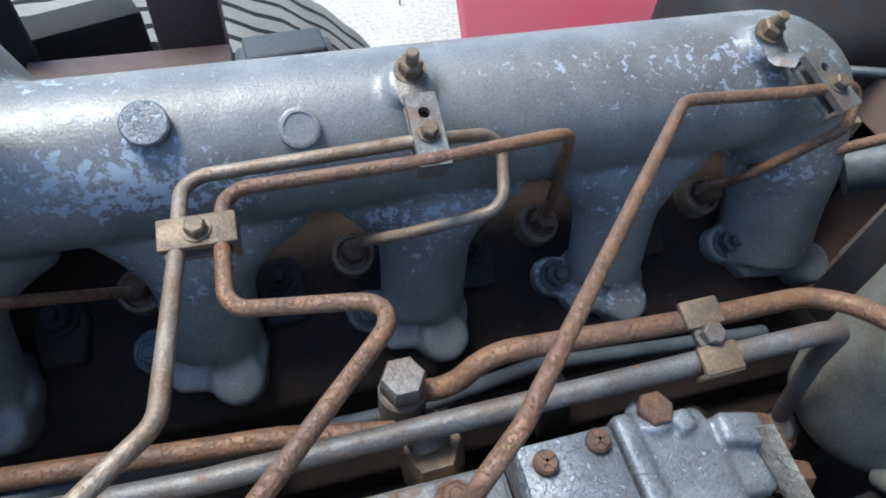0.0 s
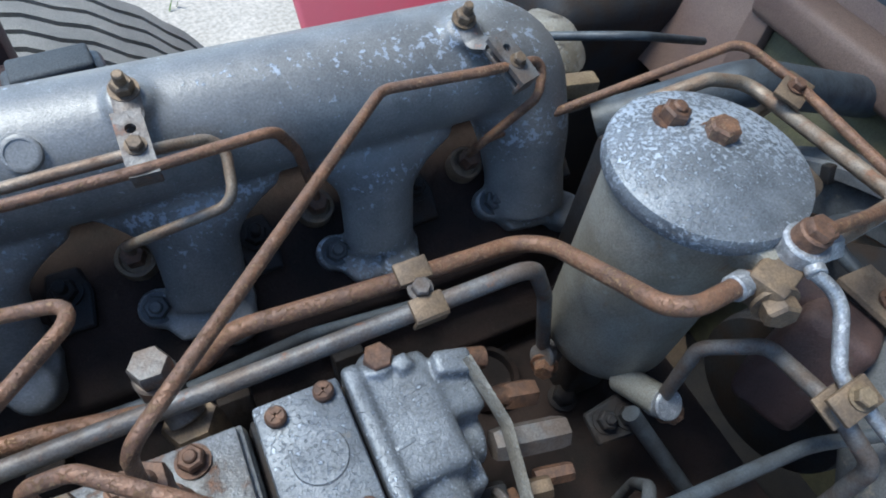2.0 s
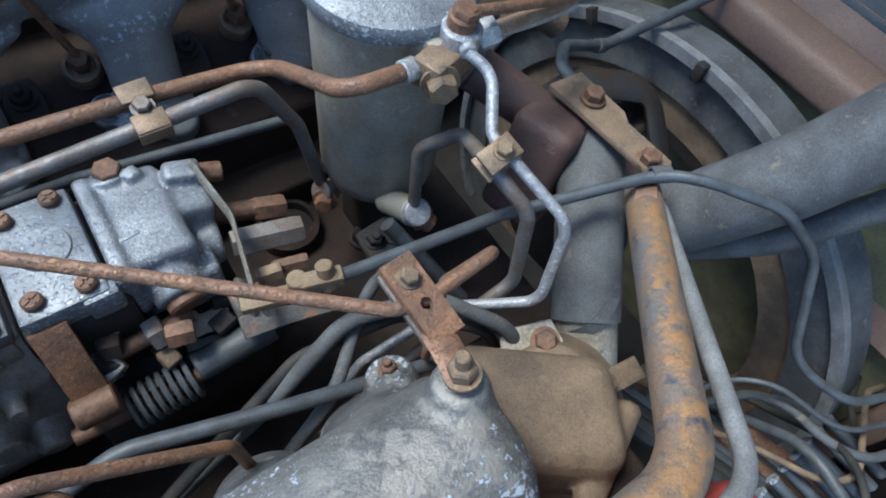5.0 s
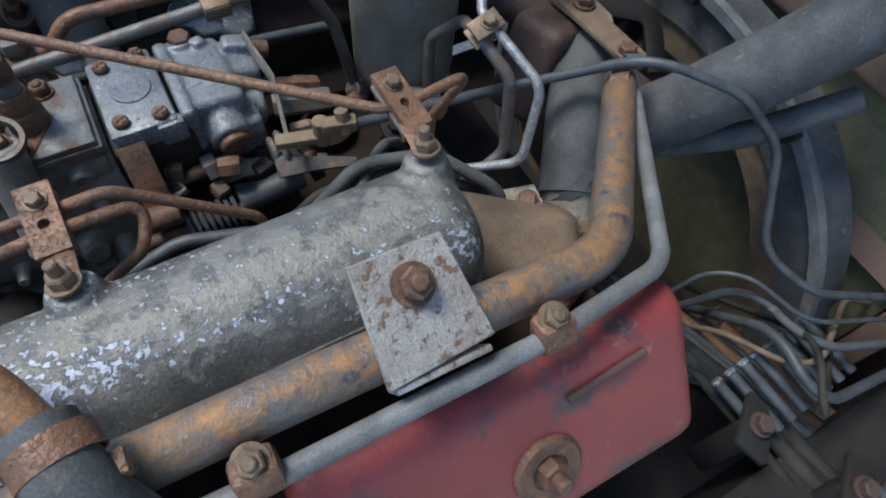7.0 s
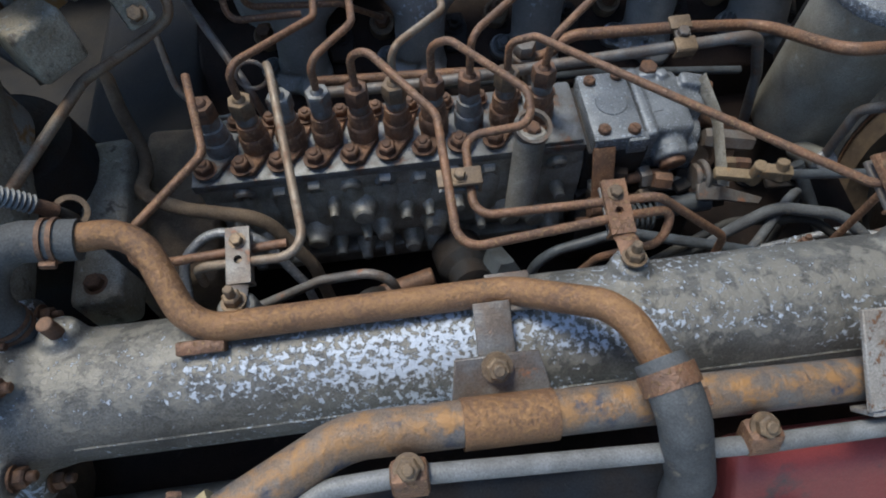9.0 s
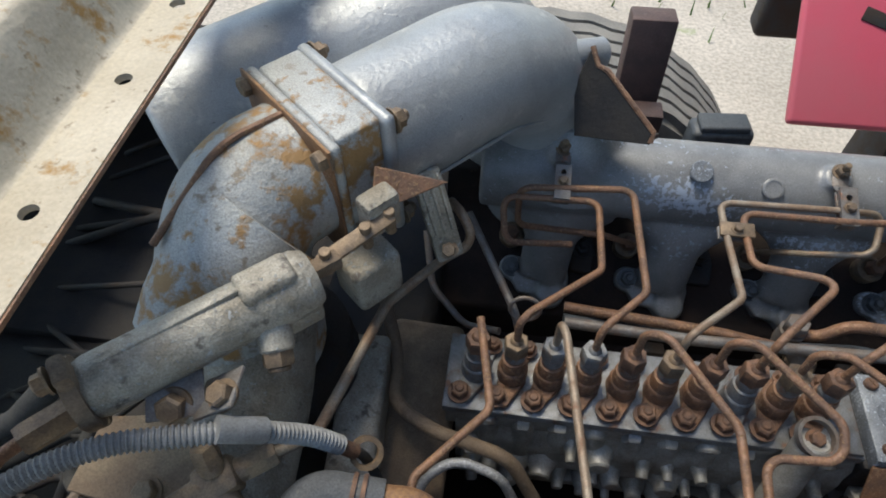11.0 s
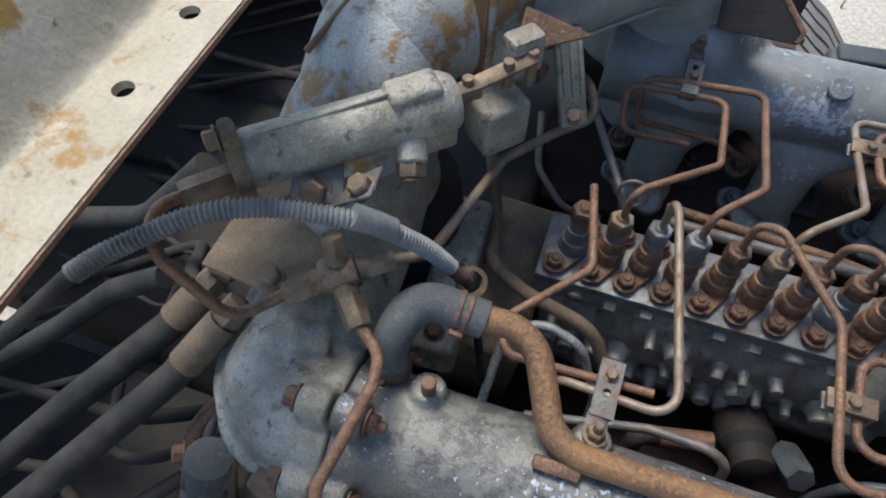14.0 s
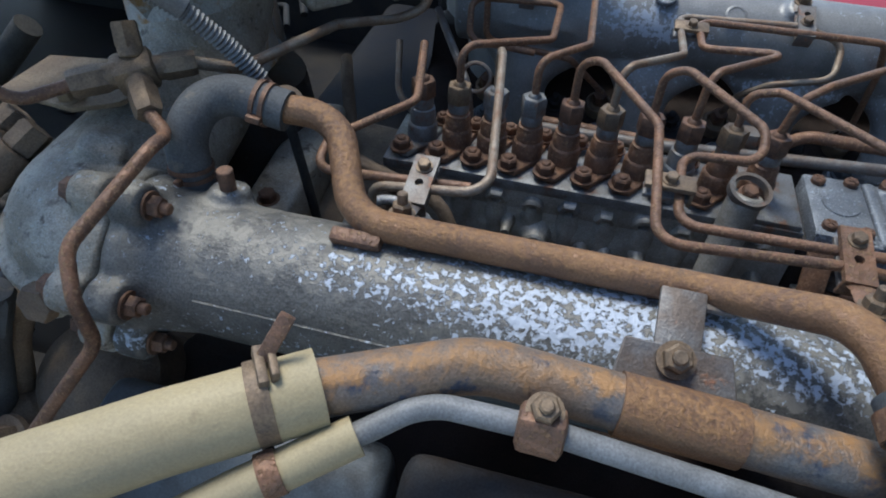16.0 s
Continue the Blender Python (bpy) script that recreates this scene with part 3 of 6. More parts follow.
for x in [-0.29 + 0.026 * i for i in range(14)]:
    for z in (1.125, 1.09, 1.055):
        if rnd.random() < 0.6:
            r = rnd.choice((0.005, 0.0065, 0.009, 0.0115))
            y = 0.006 if z > 1.1 else 0.002
            part("plug", lathe(axes((x + rnd.uniform(-0.006, 0.006), y, z + rnd.uniform(-0.008, 0.008)), (rnd.uniform(-0.1, 0.1), -1, rnd.uniform(-0.2, 0.15))),
                               [(r * 1.8, -0.004), (r * 1.45, 0.006), (r * 1.15, 0.011), (r, 0.014), (r, 0.019), (r * 0.8, 0.021)], 16), PUMP, pump)
part("end_plate", box(pose(0.048, 0.049, 1.183), 0.052, 0.079, 0.008, 0.002), PLATE, pump)
part("lifting_eye", ring_clip((0.0175, 0.008, 1.2165), (0.1, -0.25, 1), 0.0150, 0.007, 0.0035, 32), GREYPIPE, pump)
part("spill_barrel", rod((0.0165, 0.007, 1.2135), (0.006, -0.026, 1.125), 0.0150, 24), PUMP, pump)
bolt(pump, (0.0170, 0.007, 1.2135), (0.1, -0.25, 1), 0.0060, BOLT)
part("rear_ring", sweep([Vector((-0.247 + 0.015 * math.cos(a), 0.098 + 0.004 * math.sin(a), 1.232 + 0.014 * math.sin(a))) for a in [i * 0.3491 for i in range(19)]], 0.0022, 8), GREYPIPE, pump)
part("mount", box(pose(-0.355, 0.03, 1.065, 0, 4), 0.085, 0.20, 0.14, 0.010, 3), BROWN, pump, "mud-brown drive end casting")

# governor
gov = thing("governor", (0.15, 0.03, 1.0), "oxidised aluminium pump governor with levers", "governor")
part("housing", box(pose(0.112, 0.05, 1.10), 0.066, 0.094, 0.14, 0.006), DARK, gov)
part("cover", join(box(pose(0.1105, 0.050, 1.174), 0.053, 0.090, 0.026, 0.003), lathe(Matrix.Translation((0.112, 0.052, 1.186)), [(0.017, 0), (0.016, 0.0022), (0.002, 0.0022)], 28)), ALU, gov, "pale aluminium cover with four screws")
part("cover_ear", box(pose(0.130, 0.008, 1.174), 0.022, 0.012, 0.022, 0.003), ALU, gov)
for x, y in ((0.096, 0.083), (0.126, 0.087), (0.096, 0.017), (0.126, 0.014)):
    part("screw", join(lathe(Matrix.Translation((x, y, 1.186)), [(0.0064, 0), (0.0064, 0.005), (0.0052, 0.0065)], 16),
                       box(pose(x, y, 1.1925, 0, 0, 30), 0.009, 0.0016, 0.0018, 0), box(pose(x, y, 1.1925, 0, 0, 120), 0.009, 0.0016, 0.0018, 0)), BOLT, gov)
bm = join(box(pose(0.168, 0.056, 1.146, 0, 3), 0.052, 0.082, 0.070, 0.006), box(pose(0.146, 0.054, 1.160), 0.012, 0.092, 0.050, 0.003), box(pose(0.198, 0.066, 1.150, 0, 14), 0.034, 0.042, 0.050, 0.005),
          box(pose(0.208, 0.078, 1.172, 0, 6, -12), 0.026, 0.018, 0.022, 0.003), box(pose(0.186, 0.020, 1.136), 0.034, 0.030, 0.040, 0.004), rod((0.170, 0.030, 1.158), (0.172, 0.000, 1.148), 0.0185, 24),
          rod((0.163, 0.084, 1.15), (0.163, 0.097, 1.182), 0.0125, 20), rod((0.195, 0.040, 1.140), (0.213, 0.038, 1.138), 0.017, 20), box(pose(0.178, 0.088, 1.178, 0, 0, 20), 0.012, 0.012, 0.016, 0.002))
fused("casting", bm, ALU, gov, "lumpy oxidised aluminium casting", 0.0018, 5)
for x, y, z in ((0.158, 0.040, 1.1815), (0.178, 0.070, 1.180)):
    part("cast_mark", box(pose(x, y, z, 0, 3, 8), 0.016, 0.003, 0.0016, 0.0004), ALU, gov)
part("cap_nut", hexnut((0.165, 0.097, 1.180), (0.165, 0.097, 1.188), 0.010), BOLT, gov)
part("plug", rod((0.172, 0.003, 1.149), (0.173, -0.007, 1.146), 0.0135, 20), BOLT, gov)
st = sweep(rounded([(0.216, 0.075, 1.185), (0.224, 0.03, 1.170), (0.212, -0.030, 1.160), (0.214, -0.040, 1.150)], 0.02), 0.011, 8, (1.0, 0.16), up=(0, 0, 1))
part("strap", st, CASTGREY, gov, "bent pale steel strap")
part("adjuster", join(rod((0.21, 0.066, 1.135), (0.25, 0.060, 1.125), 0.0085), hexnut((0.246, 0.0605, 1.125), (0.272, 0.057, 1.118), 0.0105)), BOLT, gov)
part("adjuster", hexnut((0.218, 0.028, 1.142), (0.270, 0.018, 1.138), 0.0115), GREYPIPE, gov)
part("adjuster", rod((0.215, 0.084, 1.165), (0.236, 0.080, 1.16), 0.008), BOLT, gov)
part("lever_arm", join(box(axes((0.222, -0.040, 1.166), (0, 0, 1), (1, -0.25, 0.1)), 0.045, 0.012, 0.008, 0.0015), rod((0.238, -0.044, 1.158), (0.238, -0.044, 1.185), 0.007)), DUSTY, gov)
part("leg_strap", box(axes((0.095, -0.012, 1.150), (0, -0.75, 0.45), (1, 0, 0)), 0.023, 0.062, 0.004, 0.001), RUST, gov, "rust-stained steel strap")
part("leg_pivot", rod((0.080, -0.032, 1.122), (0.108, -0.032, 1.122), 0.011), BOLT, gov)
hel = [Vector((0.108 + 0.048 * i / 120, -0.034 + 0.0145 * math.cos(i * 0.42), 1.096 + 0.0145 * math.sin(i * 0.42))) for i in range(121)]
part("spring", sweep(hel, 0.0021, 6), DARKPIPE, gov, "coiled return spring")
part("spring_rod", rod((0.07, -0.034, 1.096), (0.165, -0.034, 1.096), 0.006), BOLT, gov)
part("link_rod", rod((0.112, -0.006, 1.128), (0.172, -0.004, 1.130), 0.0062), BOLT, gov)
part("link_nut", hexnut((0.140, -0.006, 1.129), (0.152, -0.005, 1.130), 0.0125), GREYPIPE, gov)
part("shaft", rod((0.158, -0.030, 1.100), (0.218, -0.030, 1.106), 0.0115, 20), DARKPIPE, gov)
part("cam_disc", join(rod((0.206, -0.012, 1.128), (0.212, -0.012, 1.128), 0.018, 24), rod((0.198, -0.012, 1.128), (0.204, -0.012, 1.128), 0.0145, 24)), GREYPIPE, gov)
part("stop_lever", slab(axes((0.236, -0.036, 1.118), (0.1, -0.5, 0.85), (1, -0.3, 0)), [(-0.04, -0.01), (-0.01, -0.006), (0.03, -0.004), (0.034, 0.004), (-0.01, 0.008), (-0.03, 0.014), (-0.042, 0.006)], 0.005), GREYPIPE, gov)
part("stop_screw", hexnut((0.222, -0.006, 1.140), (0.240, -0.010, 1.142), 0.0075), BRASS, gov)
part("stop_screw", hexnut((0.236, 0.000, 1.132), (0.262, -0.006, 1.132), 0.0065), BOLT, gov)
rnd = random.Random(9)
for i in range(26):
    x, y, z = rnd.uniform(0.085, 0.240), rnd.uniform(-0.025, 0.012), rnd.uniform(1.085, 1.14)
    if i % 2:
        part("fitting", box(pose(x, y, z, rnd.uniform(-20, 20), rnd.uniform(-15, 15), rnd.uniform(-20, 20)), rnd.uniform(0.012, 0.03), 0.014, rnd.uniform(0.008, 0.02), 0.002), rnd.choice((DARK, PUMP, BOLT, BROWN)), gov)
    else:
        part("fitting", hexnut((x, y, z), (x + rnd.uniform(0.012, 0.026), y - 0.004, z + rnd.uniform(-0.004, 0.004)), rnd.uniform(0.006, 0.010)), rnd.choice((DARK, BOLT, PUMP)), gov)
part("lower_body", prism([(-0.02, 1.08), (-0.03, 1.03), (-0.02, 0.98), (0.09, 0.98), (0.09, 1.10)], 0.078, 0.215, 0.006), DARK, gov)

# ---- fuel injection pipes ----
R = 0.0037
INJ = "rusty bent steel fuel injection pipe"
ZT = 1.252
G = "injection pipes"


def top_of(k):
    return (EX[k - 1], 0.0515, ZT)


pipe("injection_pipe", [top_of(6), (EX[5] + 0.001, 0.053, 1.290), (-0.057, 0.100, 1.286), (-0.054, 0.193, 1.267), (-0.053, 0.238, 1.262), (0.068, 0.234, 1.270), (0.121, 0.253, 1.250), (0.114, 0.216, 1.226), (0.060, 0.226, 1.205), (0.038, 0.252, 1.172), (0.035, 0.280, 1.132)], R, PALEPIPE, "pale and rusty bent steel fuel injection pipe", group=G)
pipe("injection_pipe", [top_of(8), (EX[7] + 0.001, 0.053, 1.296), (0.036, 0.130, 1.286), (-0.035, 0.150, 1.271), (-0.035, 0.195, 1.268), (-0.033, 0.221, 1.267), (0.070, 0.220, 1.269), (0.150, 0.229, 1.266), (0.166, 0.248, 1.225), (0.184, 0.281, 1.133)], R, RUST, INJ, group=G)
pipe("injection_pipe", [top_of(10), (0.038, 0.052, 1.284), (0.060, 0.068, 1.292), (0.225, 0.238, 1.270), (0.300, 0.231, 1.271), (0.356, 0.240, 1.262), (0.346, 0.223, 1.242), (0.318, 0.248, 1.178), (0.331, 0.279, 1.134)], R, RUST, INJ, group=G)
pipe("injection_pipe", [top_of(2), (EX[1], 0.053, 1.288), (-0.178, 0.128, 1.269), (-0.180, 0.218, 1.267), (-0.281, 0.220, 1.261), (-0.274, 0.183, 1.228), (-0.201, 0.198, 1.216)], R, RUST, "rusty bent fuel injection pipe with a cut end", group=G)
pipe("injection_pipe", [top_of(4), (EX[3], 0.053, 1.285), (-0.141, 0.096, 1.285), (-0.146, 0.231, 1.276), (-0.264, 0.226, 1.270), (-0.262, 0.222, 1.212), (-0.160, 0.230, 1.198), (-0.115, 0.268, 1.140)], R, RUST, INJ, group=G)
pipe("injection_pipe", [(-0.288, 0.050, 1.286), (-0.271, -0.030, 1.277), (-0.326, -0.090, 1.268), (-0.325, -0.122, 1.262), (-0.204, -0.120, 1.270)], R, RUST, "rusty loose fuel injection pipe with cut ends", group=G)
pipe("injection_pipe", [top_of(3), (EX[2], 0.051, 1.291), (EX[2] + 0.004, 0.037, 1.294), (-0.187, -0.140, 1.284), (-0.276, -0.128, 1.262), (-0.284, -0.120, 1.22)], R, PALEPIPE, "pale grey bent steel fuel injection pipe", bend=0.018, group=G)
pipe("injection_pipe", [top_of(5), (EX[4], 0.052, 1.288), (EX[4] + 0.016, 0.045, 1.298), (-0.077, -0.024, 1.287), (-0.075, -0.147, 1.276), (0.049, -0.135, 1.276), (0.100, -0.126, 1.264), (0.089, -0.145, 1.245), (0.050, -0.130, 1.20), (0.02, -0.125, 1.12)], R, RUST, INJ, bend=0.018, group=G)
pipe("injection_pipe", [top_of(7), (EX[6], 0.052, 1.290), (EX[6] + 0.016, 0.046, 1.300), (0.002, -0.012, 1.290), (0.002, -0.037, 1.277), (-0.056, -0.040, 1.274), (-0.058, -0.114, 1.267), (0.052, -0.119, 1.274), (0.085, -0.121, 1.277), (0.160, -0.129, 1.210), (0.165, -0.135, 1.12)], R, RUST, INJ, bend=0.016, group=G)
pipe("injection_pipe", [top_of(9), (EX[8], 0.054, 1.282), (0.020, 0.050, 1.290), (0.253, -0.130, 1.275), (0.270, -0.134, 1.276), (0.323, -0.128, 1.277), (0.305, -0.110, 1.224), (0.30, -0.115, 1.12)], R, RUST, "rusty fuel injection pipe running past the governor", bend=0.012, group=G)


def clamp(at, along, up, width, span, material, bolts, label, bracket=None, base=None, hole=None):
    """Two clamping plates on a pair of pipes, with their bolts, and a bent strip to the stud that carries them."""
    ob = thing("pipe_clamp", at, label, "clamp", group="pipe clamps")
    m = axes(at, up, along)
    if hole is None:
        bm = box(m @ Matrix.Translation((0, 0, 0.0045)), width, span, 0.0045, 0.0012)
    else:
        bm = holed(-width / 2, width / 2, -span / 2, span / 2, 0.0067, [(0.0, hole * span, 0.0032)], 0.0045)
        bm.transform(m)
    part("upper_plate", bm, material, ob)
    part("lower_plate", box(m @ Matrix.Translation((0, 0, -0.0055)), width * 0.92, span * 0.95, 0.004, 0.001), GREYPIPE, ob)
    part("lip", box(m @ Matrix.Translation((0, -span * 0.5 + 0.002, -0.003)), width, 0.003, 0.014, 0.001), material, ob)
    for d in bolts:
        bolt(ob, m @ Vector((0, d * span, 0.0065)), m.to_3x3() @ Vector((0, 0, 1)), 0.0042, BRASS)
    if bracket:
        part("bracket", sweep(rounded(bracket, 0.006), 0.0085, 8, (0.22, 1.0), up=up), material, ob)
        bolt(ob, bracket[-1], base or (0, 0, 1), 0.0062, BRASS, 0.008, "nut")
    return ob


clamp((0.071, 0.238, 1.270), (1, 0, 0), (0, -0.35, 0.94), 0.017, 0.042, GREYPIPE, (-0.05,), "grey steel clamp on two fuel pipes", [(0.071, 0.255, 1.276), (0.072, 0.268, 1.270), (0.073, 0.284, 1.276)], (0, -0.3, 0.95), 0.22)
clamp((0.326, 0.240, 1.266), (1, 0.3, 0), (0.1, -0.35, 0.93), 0.018, 0.042, GREYPIPE, (-0.1,), "grey steel clamp on a fuel pipe", [(0.318, 0.258, 1.272), (0.312, 0.268, 1.267), (0.309, 0.284, 1.276)], (0, -0.3, 0.95), 0.2)
clamp((-0.219, 0.236, 1.270), (1, 0, 0), (0, -0.3, 0.95), 0.017, 0.040, GREYPIPE, (0.0,), "dull steel clamp on two fuel pipes", [(-0.219, 0.252, 1.275), (-0.219, 0.268, 1.270), (-0.219, 0.284, 1.276)], (0, -0.3, 0.95), 0.28)
clamp((-0.0445, 0.194, 1.2675), (0, 1, 0), (0, -0.2, 0.97), 0.016, 0.034, BRASS, (0.0,), "rust-brown clamp holding two fuel pipes")
clamp((-0.066, -0.083, 1.274), (0, 1, 0), (0, -0.1, 1), 0.016, 0.036, BRASS, (0.0,), "rust-brown clamp holding two fuel pipes")
clamp((0.050, -0.127, 1.275), (1, 0, 0), (0, -0.2, 0.97), 0.019, 0.044, RUST, (0.25,), "rusty clamp on a stud of the manifold", [(0.050, -0.146, 1.272), (0.051, -0.155, 1.276), (0.051, -0.172, 1.278)], (0, 0.2, 0.97), -0.08)
clamp((-0.239, -0.129, 1.272), (1, 0, 0), (0, -0.2, 0.97), 0.018, 0.044, GREYPIPE, (0.25,), "weathered clamp on a stud of the manifold", [(-0.240, -0.147, 1.268), (-0.241, -0.154, 1.272), (-0.241, -0.168, 1.276)], (0, 0.2, 0.97), -0.08)
clamp((0.266, -0.133, 1.277), (1, 0.1, 0), (0.1, -0.2, 0.97), 0.019, 0.046, RUST, (0.25,), "rusty clamp at the manifold's end", [(0.265, -0.150, 1.276), (0.264, -0.158, 1.279), (0.262, -0.176, 1.280)], (0, 0.2, 0.97), -0.08)


# ---- fuel filter ----
FX, FYC = 0.391, 0.102
fil = thing("fuel_filter", (FX, FYC, 1.04), "weathered grey fuel filter canister with mottled aluminium lid", "fuel filter")
part("canister", lathe(Matrix.Translation((FX, FYC, 1.045)), [(0.030, 0), (0.046, 0.004), (0.053, 0.014), (0.0560, 0.03), (0.0585, 0.198), (0.0595, 0.212)], 48), CANISTER, fil)
part("lid", lathe(Matrix.Translation((FX + 0.003, FYC, 1.256)), [(0.060, 0), (0.0655, 0.003), (0.0675, 0.006), (0.0678, 0.014), (0.0665, 0.0175), (0.062, 0.0195), (0.040, 0.026), (0.016, 0.031), (0.010, 0.0315)], 56), ALU, fil, "mottled pale aluminium lid")
bolt(fil, (0.384, 0.135, 1.281), (0.1, -0.1, 1), 0.0085, BOLT, 0.003)
bolt(fil, (0.400, 0.108, 1.284), (0, 0, 1), 0.0092, RUST)
part("outlet", box(axes((0.391, 0.043, 1.252), (0, 0, 1), (0.3, -1, 0)), 0.035, 0.028, 0.026, 0.006), CANISTER, fil)
part("union_block", box(axes((0.388, 0.022, 1.252), (0, 0, 1), (1, 0.35, 0)), 0.042, 0.024, 0.024, 0.003), BRASS, fil, "dull brass union block")
bolt(fil, (0.378, 0.010, 1.250), (-0.35, -1, 0.1), 0.0095, BRASS)
part("foot_boss", rod((0.372, 0.055, 1.062), (0.376, 0.016, 1.088), 0.013, 18), CANISTER, fil)
part("banjo", rod((0.377, 0.022, 1.078), (0.377, 0.010, 1.094), 0.013, 18), ZINC, fil)
bolt(fil, (0.383, 0.012, 1.078), (0.5, -0.6, -0.5), 0.0085, RUST)
part("banjo", rod((0.342, 0.108, 1.035), (0.326, 0.104, 1.045), 0.012, 18), GREYPIPE, fil)
bolt(fil, (0.330, 0.100, 1.036), (-0.5, -0.6, 0.2), 0.0085, RUST)
part("tower_fitting", join(rod((0.402, 0.030, 1.252), (0.404, 0.026, 1.285), 0.0105, 18), hexnut((0.404, 0.027, 1.278), (0.405, 0.025, 1.290), 0.0095)), BOLT, fil)
part("tower_banjo", join(rod((0.404, 0.027, 1.262), (0.404, 0.026, 1.276), 0.0145, 20), rod((0.404, 0.022, 1.268), (0.398, 0.008, 1.268), 0.006)), ZINC, fil)
part("side_union", join(rod((0.412, 0.028, 1.258), (0.432, 0.025, 1.262), 0.0085), hexnut((0.418, 0.027, 1.259), (0.434, 0.025, 1.262), 0.0115)), ZINC, fil)
part("bracket", box(pose(0.41, 0.175, 1.15), 0.05, 0.03, 0.14, 0.004), DARK, fil)
part("pedestal", box(pose(0.39, 0.11, 0.995), 0.05, 0.05, 0.10, 0.006), DARK, fil)

pipe("drain_pipe", [(0.351, 0.020, 1.081), (0.404, -0.045, 0.991)], 0.0075, DARKPIPE, "dark grey drain pipe below the filter", bend=0.02)
lugs = thing("mounting_lug", (0.365, 0.045, 1.0), "dark cast lug with two nuts below the filter", "bracket")
part("plate", slab(axes((0.352, 0.030, 1.040), (0, -0.3, 0.95)), [(-0.022, -0.014), (0.014, -0.018), (0.024, 0.0), (0.014, 0.018), (-0.022, 0.014)], 0.008, 0.002), DARK, lugs)
bolt(lugs, (0.344, 0.030, 1.048), (0, -0.3, 0.95), 0.0075, DARK, 0.004)
bolt(lugs, (0.364, 0.026, 1.047), (0, -0.3, 0.95), 0.0075, DARK, 0.004)

# thick fuel lines between pump and filter
RL = 0.0063
line = pipe("fuel_line", [(0.044, 0.142, 1.172), (0.064, 0.138, 1.177), (0.085, 0.142, 1.199), (0.204, 0.135, 1.201), (0.308, 0.142, 1.186), (0.312, 0.060, 1.235), (0.310, 0.020, 1.262), (0.372, 0.026, 1.253)], RL, RUST, "thick rusty fuel line bent round the filter", bend=0.03, seg=16)
part("banjo", join(rod((0.038, 0.142, 1.155), (0.038, 0.142, 1.180), 0.0135, 20), hexnut((0.038, 0.142, 1.180), (0.038, 0.142, 1.195), 0.0125), hexnut((0.038, 0.142, 1.138), (0.038, 0.142, 1.155), 0.0125)), GREYPIPE, line)
part("ferrule", rod((0.356, 0.0245, 1.2545), (0.368, 0.026, 1.2535), 0.0085), ZINC, line)
pipe("fuel_line", [(-0.20, 0.128, 1.166), (-0.07, 0.120, 1.172), (0.205, 0.113, 1.195), (0.284, 0.110, 1.203), (0.318, 0.120, 1.13), (0.332, 0.112, 1.05)], RL, GREYPIPE, "thick grey fuel line with rust stains", bend=0.022, seg=16)
pipe("fuel_line", [(-0.20, 0.140, 1.155), (0.05, 0.150, 1.13), (0.14, 0.172, 1.105), (0.33, 0.165, 1.09)], 0.0052, DARKPIPE, "dark fuel return line in the engine valley", bend=0.03)
pipe("fuel_line", [(-0.20, 0.152, 1.160), (-0.03, 0.136, 1.166), (0.03, 0.124, 1.168)], 0.006, RUST, "thick rusty fuel line behind the pump", bend=0.03)
ov = thing("overflow_valve", (0.052, 0.112, 1.11), "brass overflow valve behind the pump", "valve")
part("body", hexnut((0.052, 0.112, 1.115), (0.048, 0.116, 1.160), 0.0185), BRASS, ov)
part("neck", rod((0.048, 0.116, 1.158), (0.044, 0.128, 1.168), 0.012, 18), GREYPIPE, ov)
cl = thing("pipe_clamp", (0.205, 0.124, 1.198), "rust-brown saddle clamp with a zinc bolt", "clamp", group="pipe clamps")
m = axes((0.205, 0.124, 1.199), (0, -0.25, 0.97), (1, 0, 0.08))
part("saddle", box(m @ Matrix.Translation((0, 0.013, 0.0055)), 0.024, 0.016, 0.004, 0.0015), BRASS, cl)
part("saddle", box(m @ Matrix.Translation((0, -0.013, 0.0055)), 0.024, 0.016, 0.004, 0.0015), BRASS, cl)
part("bridge", box(m @ Matrix.Translation((0, 0, 0.0015)), 0.015, 0.016, 0.004, 0.001), BRASS, cl)
part("lip", box(m @ Matrix.Translation((0, -0.0205, -0.001)), 0.024, 0.003, 0.014, 0.001), BRASS, cl)
bolt(cl, m @ Vector((0, 0, 0.0035)), m.to_3x3() @ Vector((0, 0, 1)), 0.0058, GREYPIPE)

# ---- pipes on the fan side ----
pipe("fuel_pipe", [(0.398, 0.010, 1.268), (0.408, -0.008, 1.260), (0.388, -0.041, 1.238), (0.392, -0.056, 1.235), (0.408, -0.112, 1.212), (0.392, -0.128, 1.140), (0.345, -0.085, 1.105), (0.27, -0.075, 1.06), (0.20, -0.08, 0.97)], 0.0043, ZINC, "pale zinc-coated fuel pipe below the filter", bend=0.02)
pipe("fuel_pipe", [(0.377, 0.018, 1.088), (0.379, 0.024, 1.165), (0.397, -0.002, 1.200), (0.379, -0.053, 1.230), (0.394, -0.088, 1.205), (0.396, -0.098, 1.12), (0.34, -0.09, 1.07), (0.25, -0.095, 1.03), (0.18, -0.10, 0.96)], 0.0056, GREYPIPE, "grey steel fuel pipe with rust stains", bend=0.02)
cl = thing("pipe_clamp", (0.385, -0.054, 1.236), "small rust-brown clamp across two fuel pipes", "clamp", group="pipe clamps")
m = axes((0.385, -0.0535, 1.2345), (-0.2, -0.3, 0.93), (0.15, -1, -0.2))
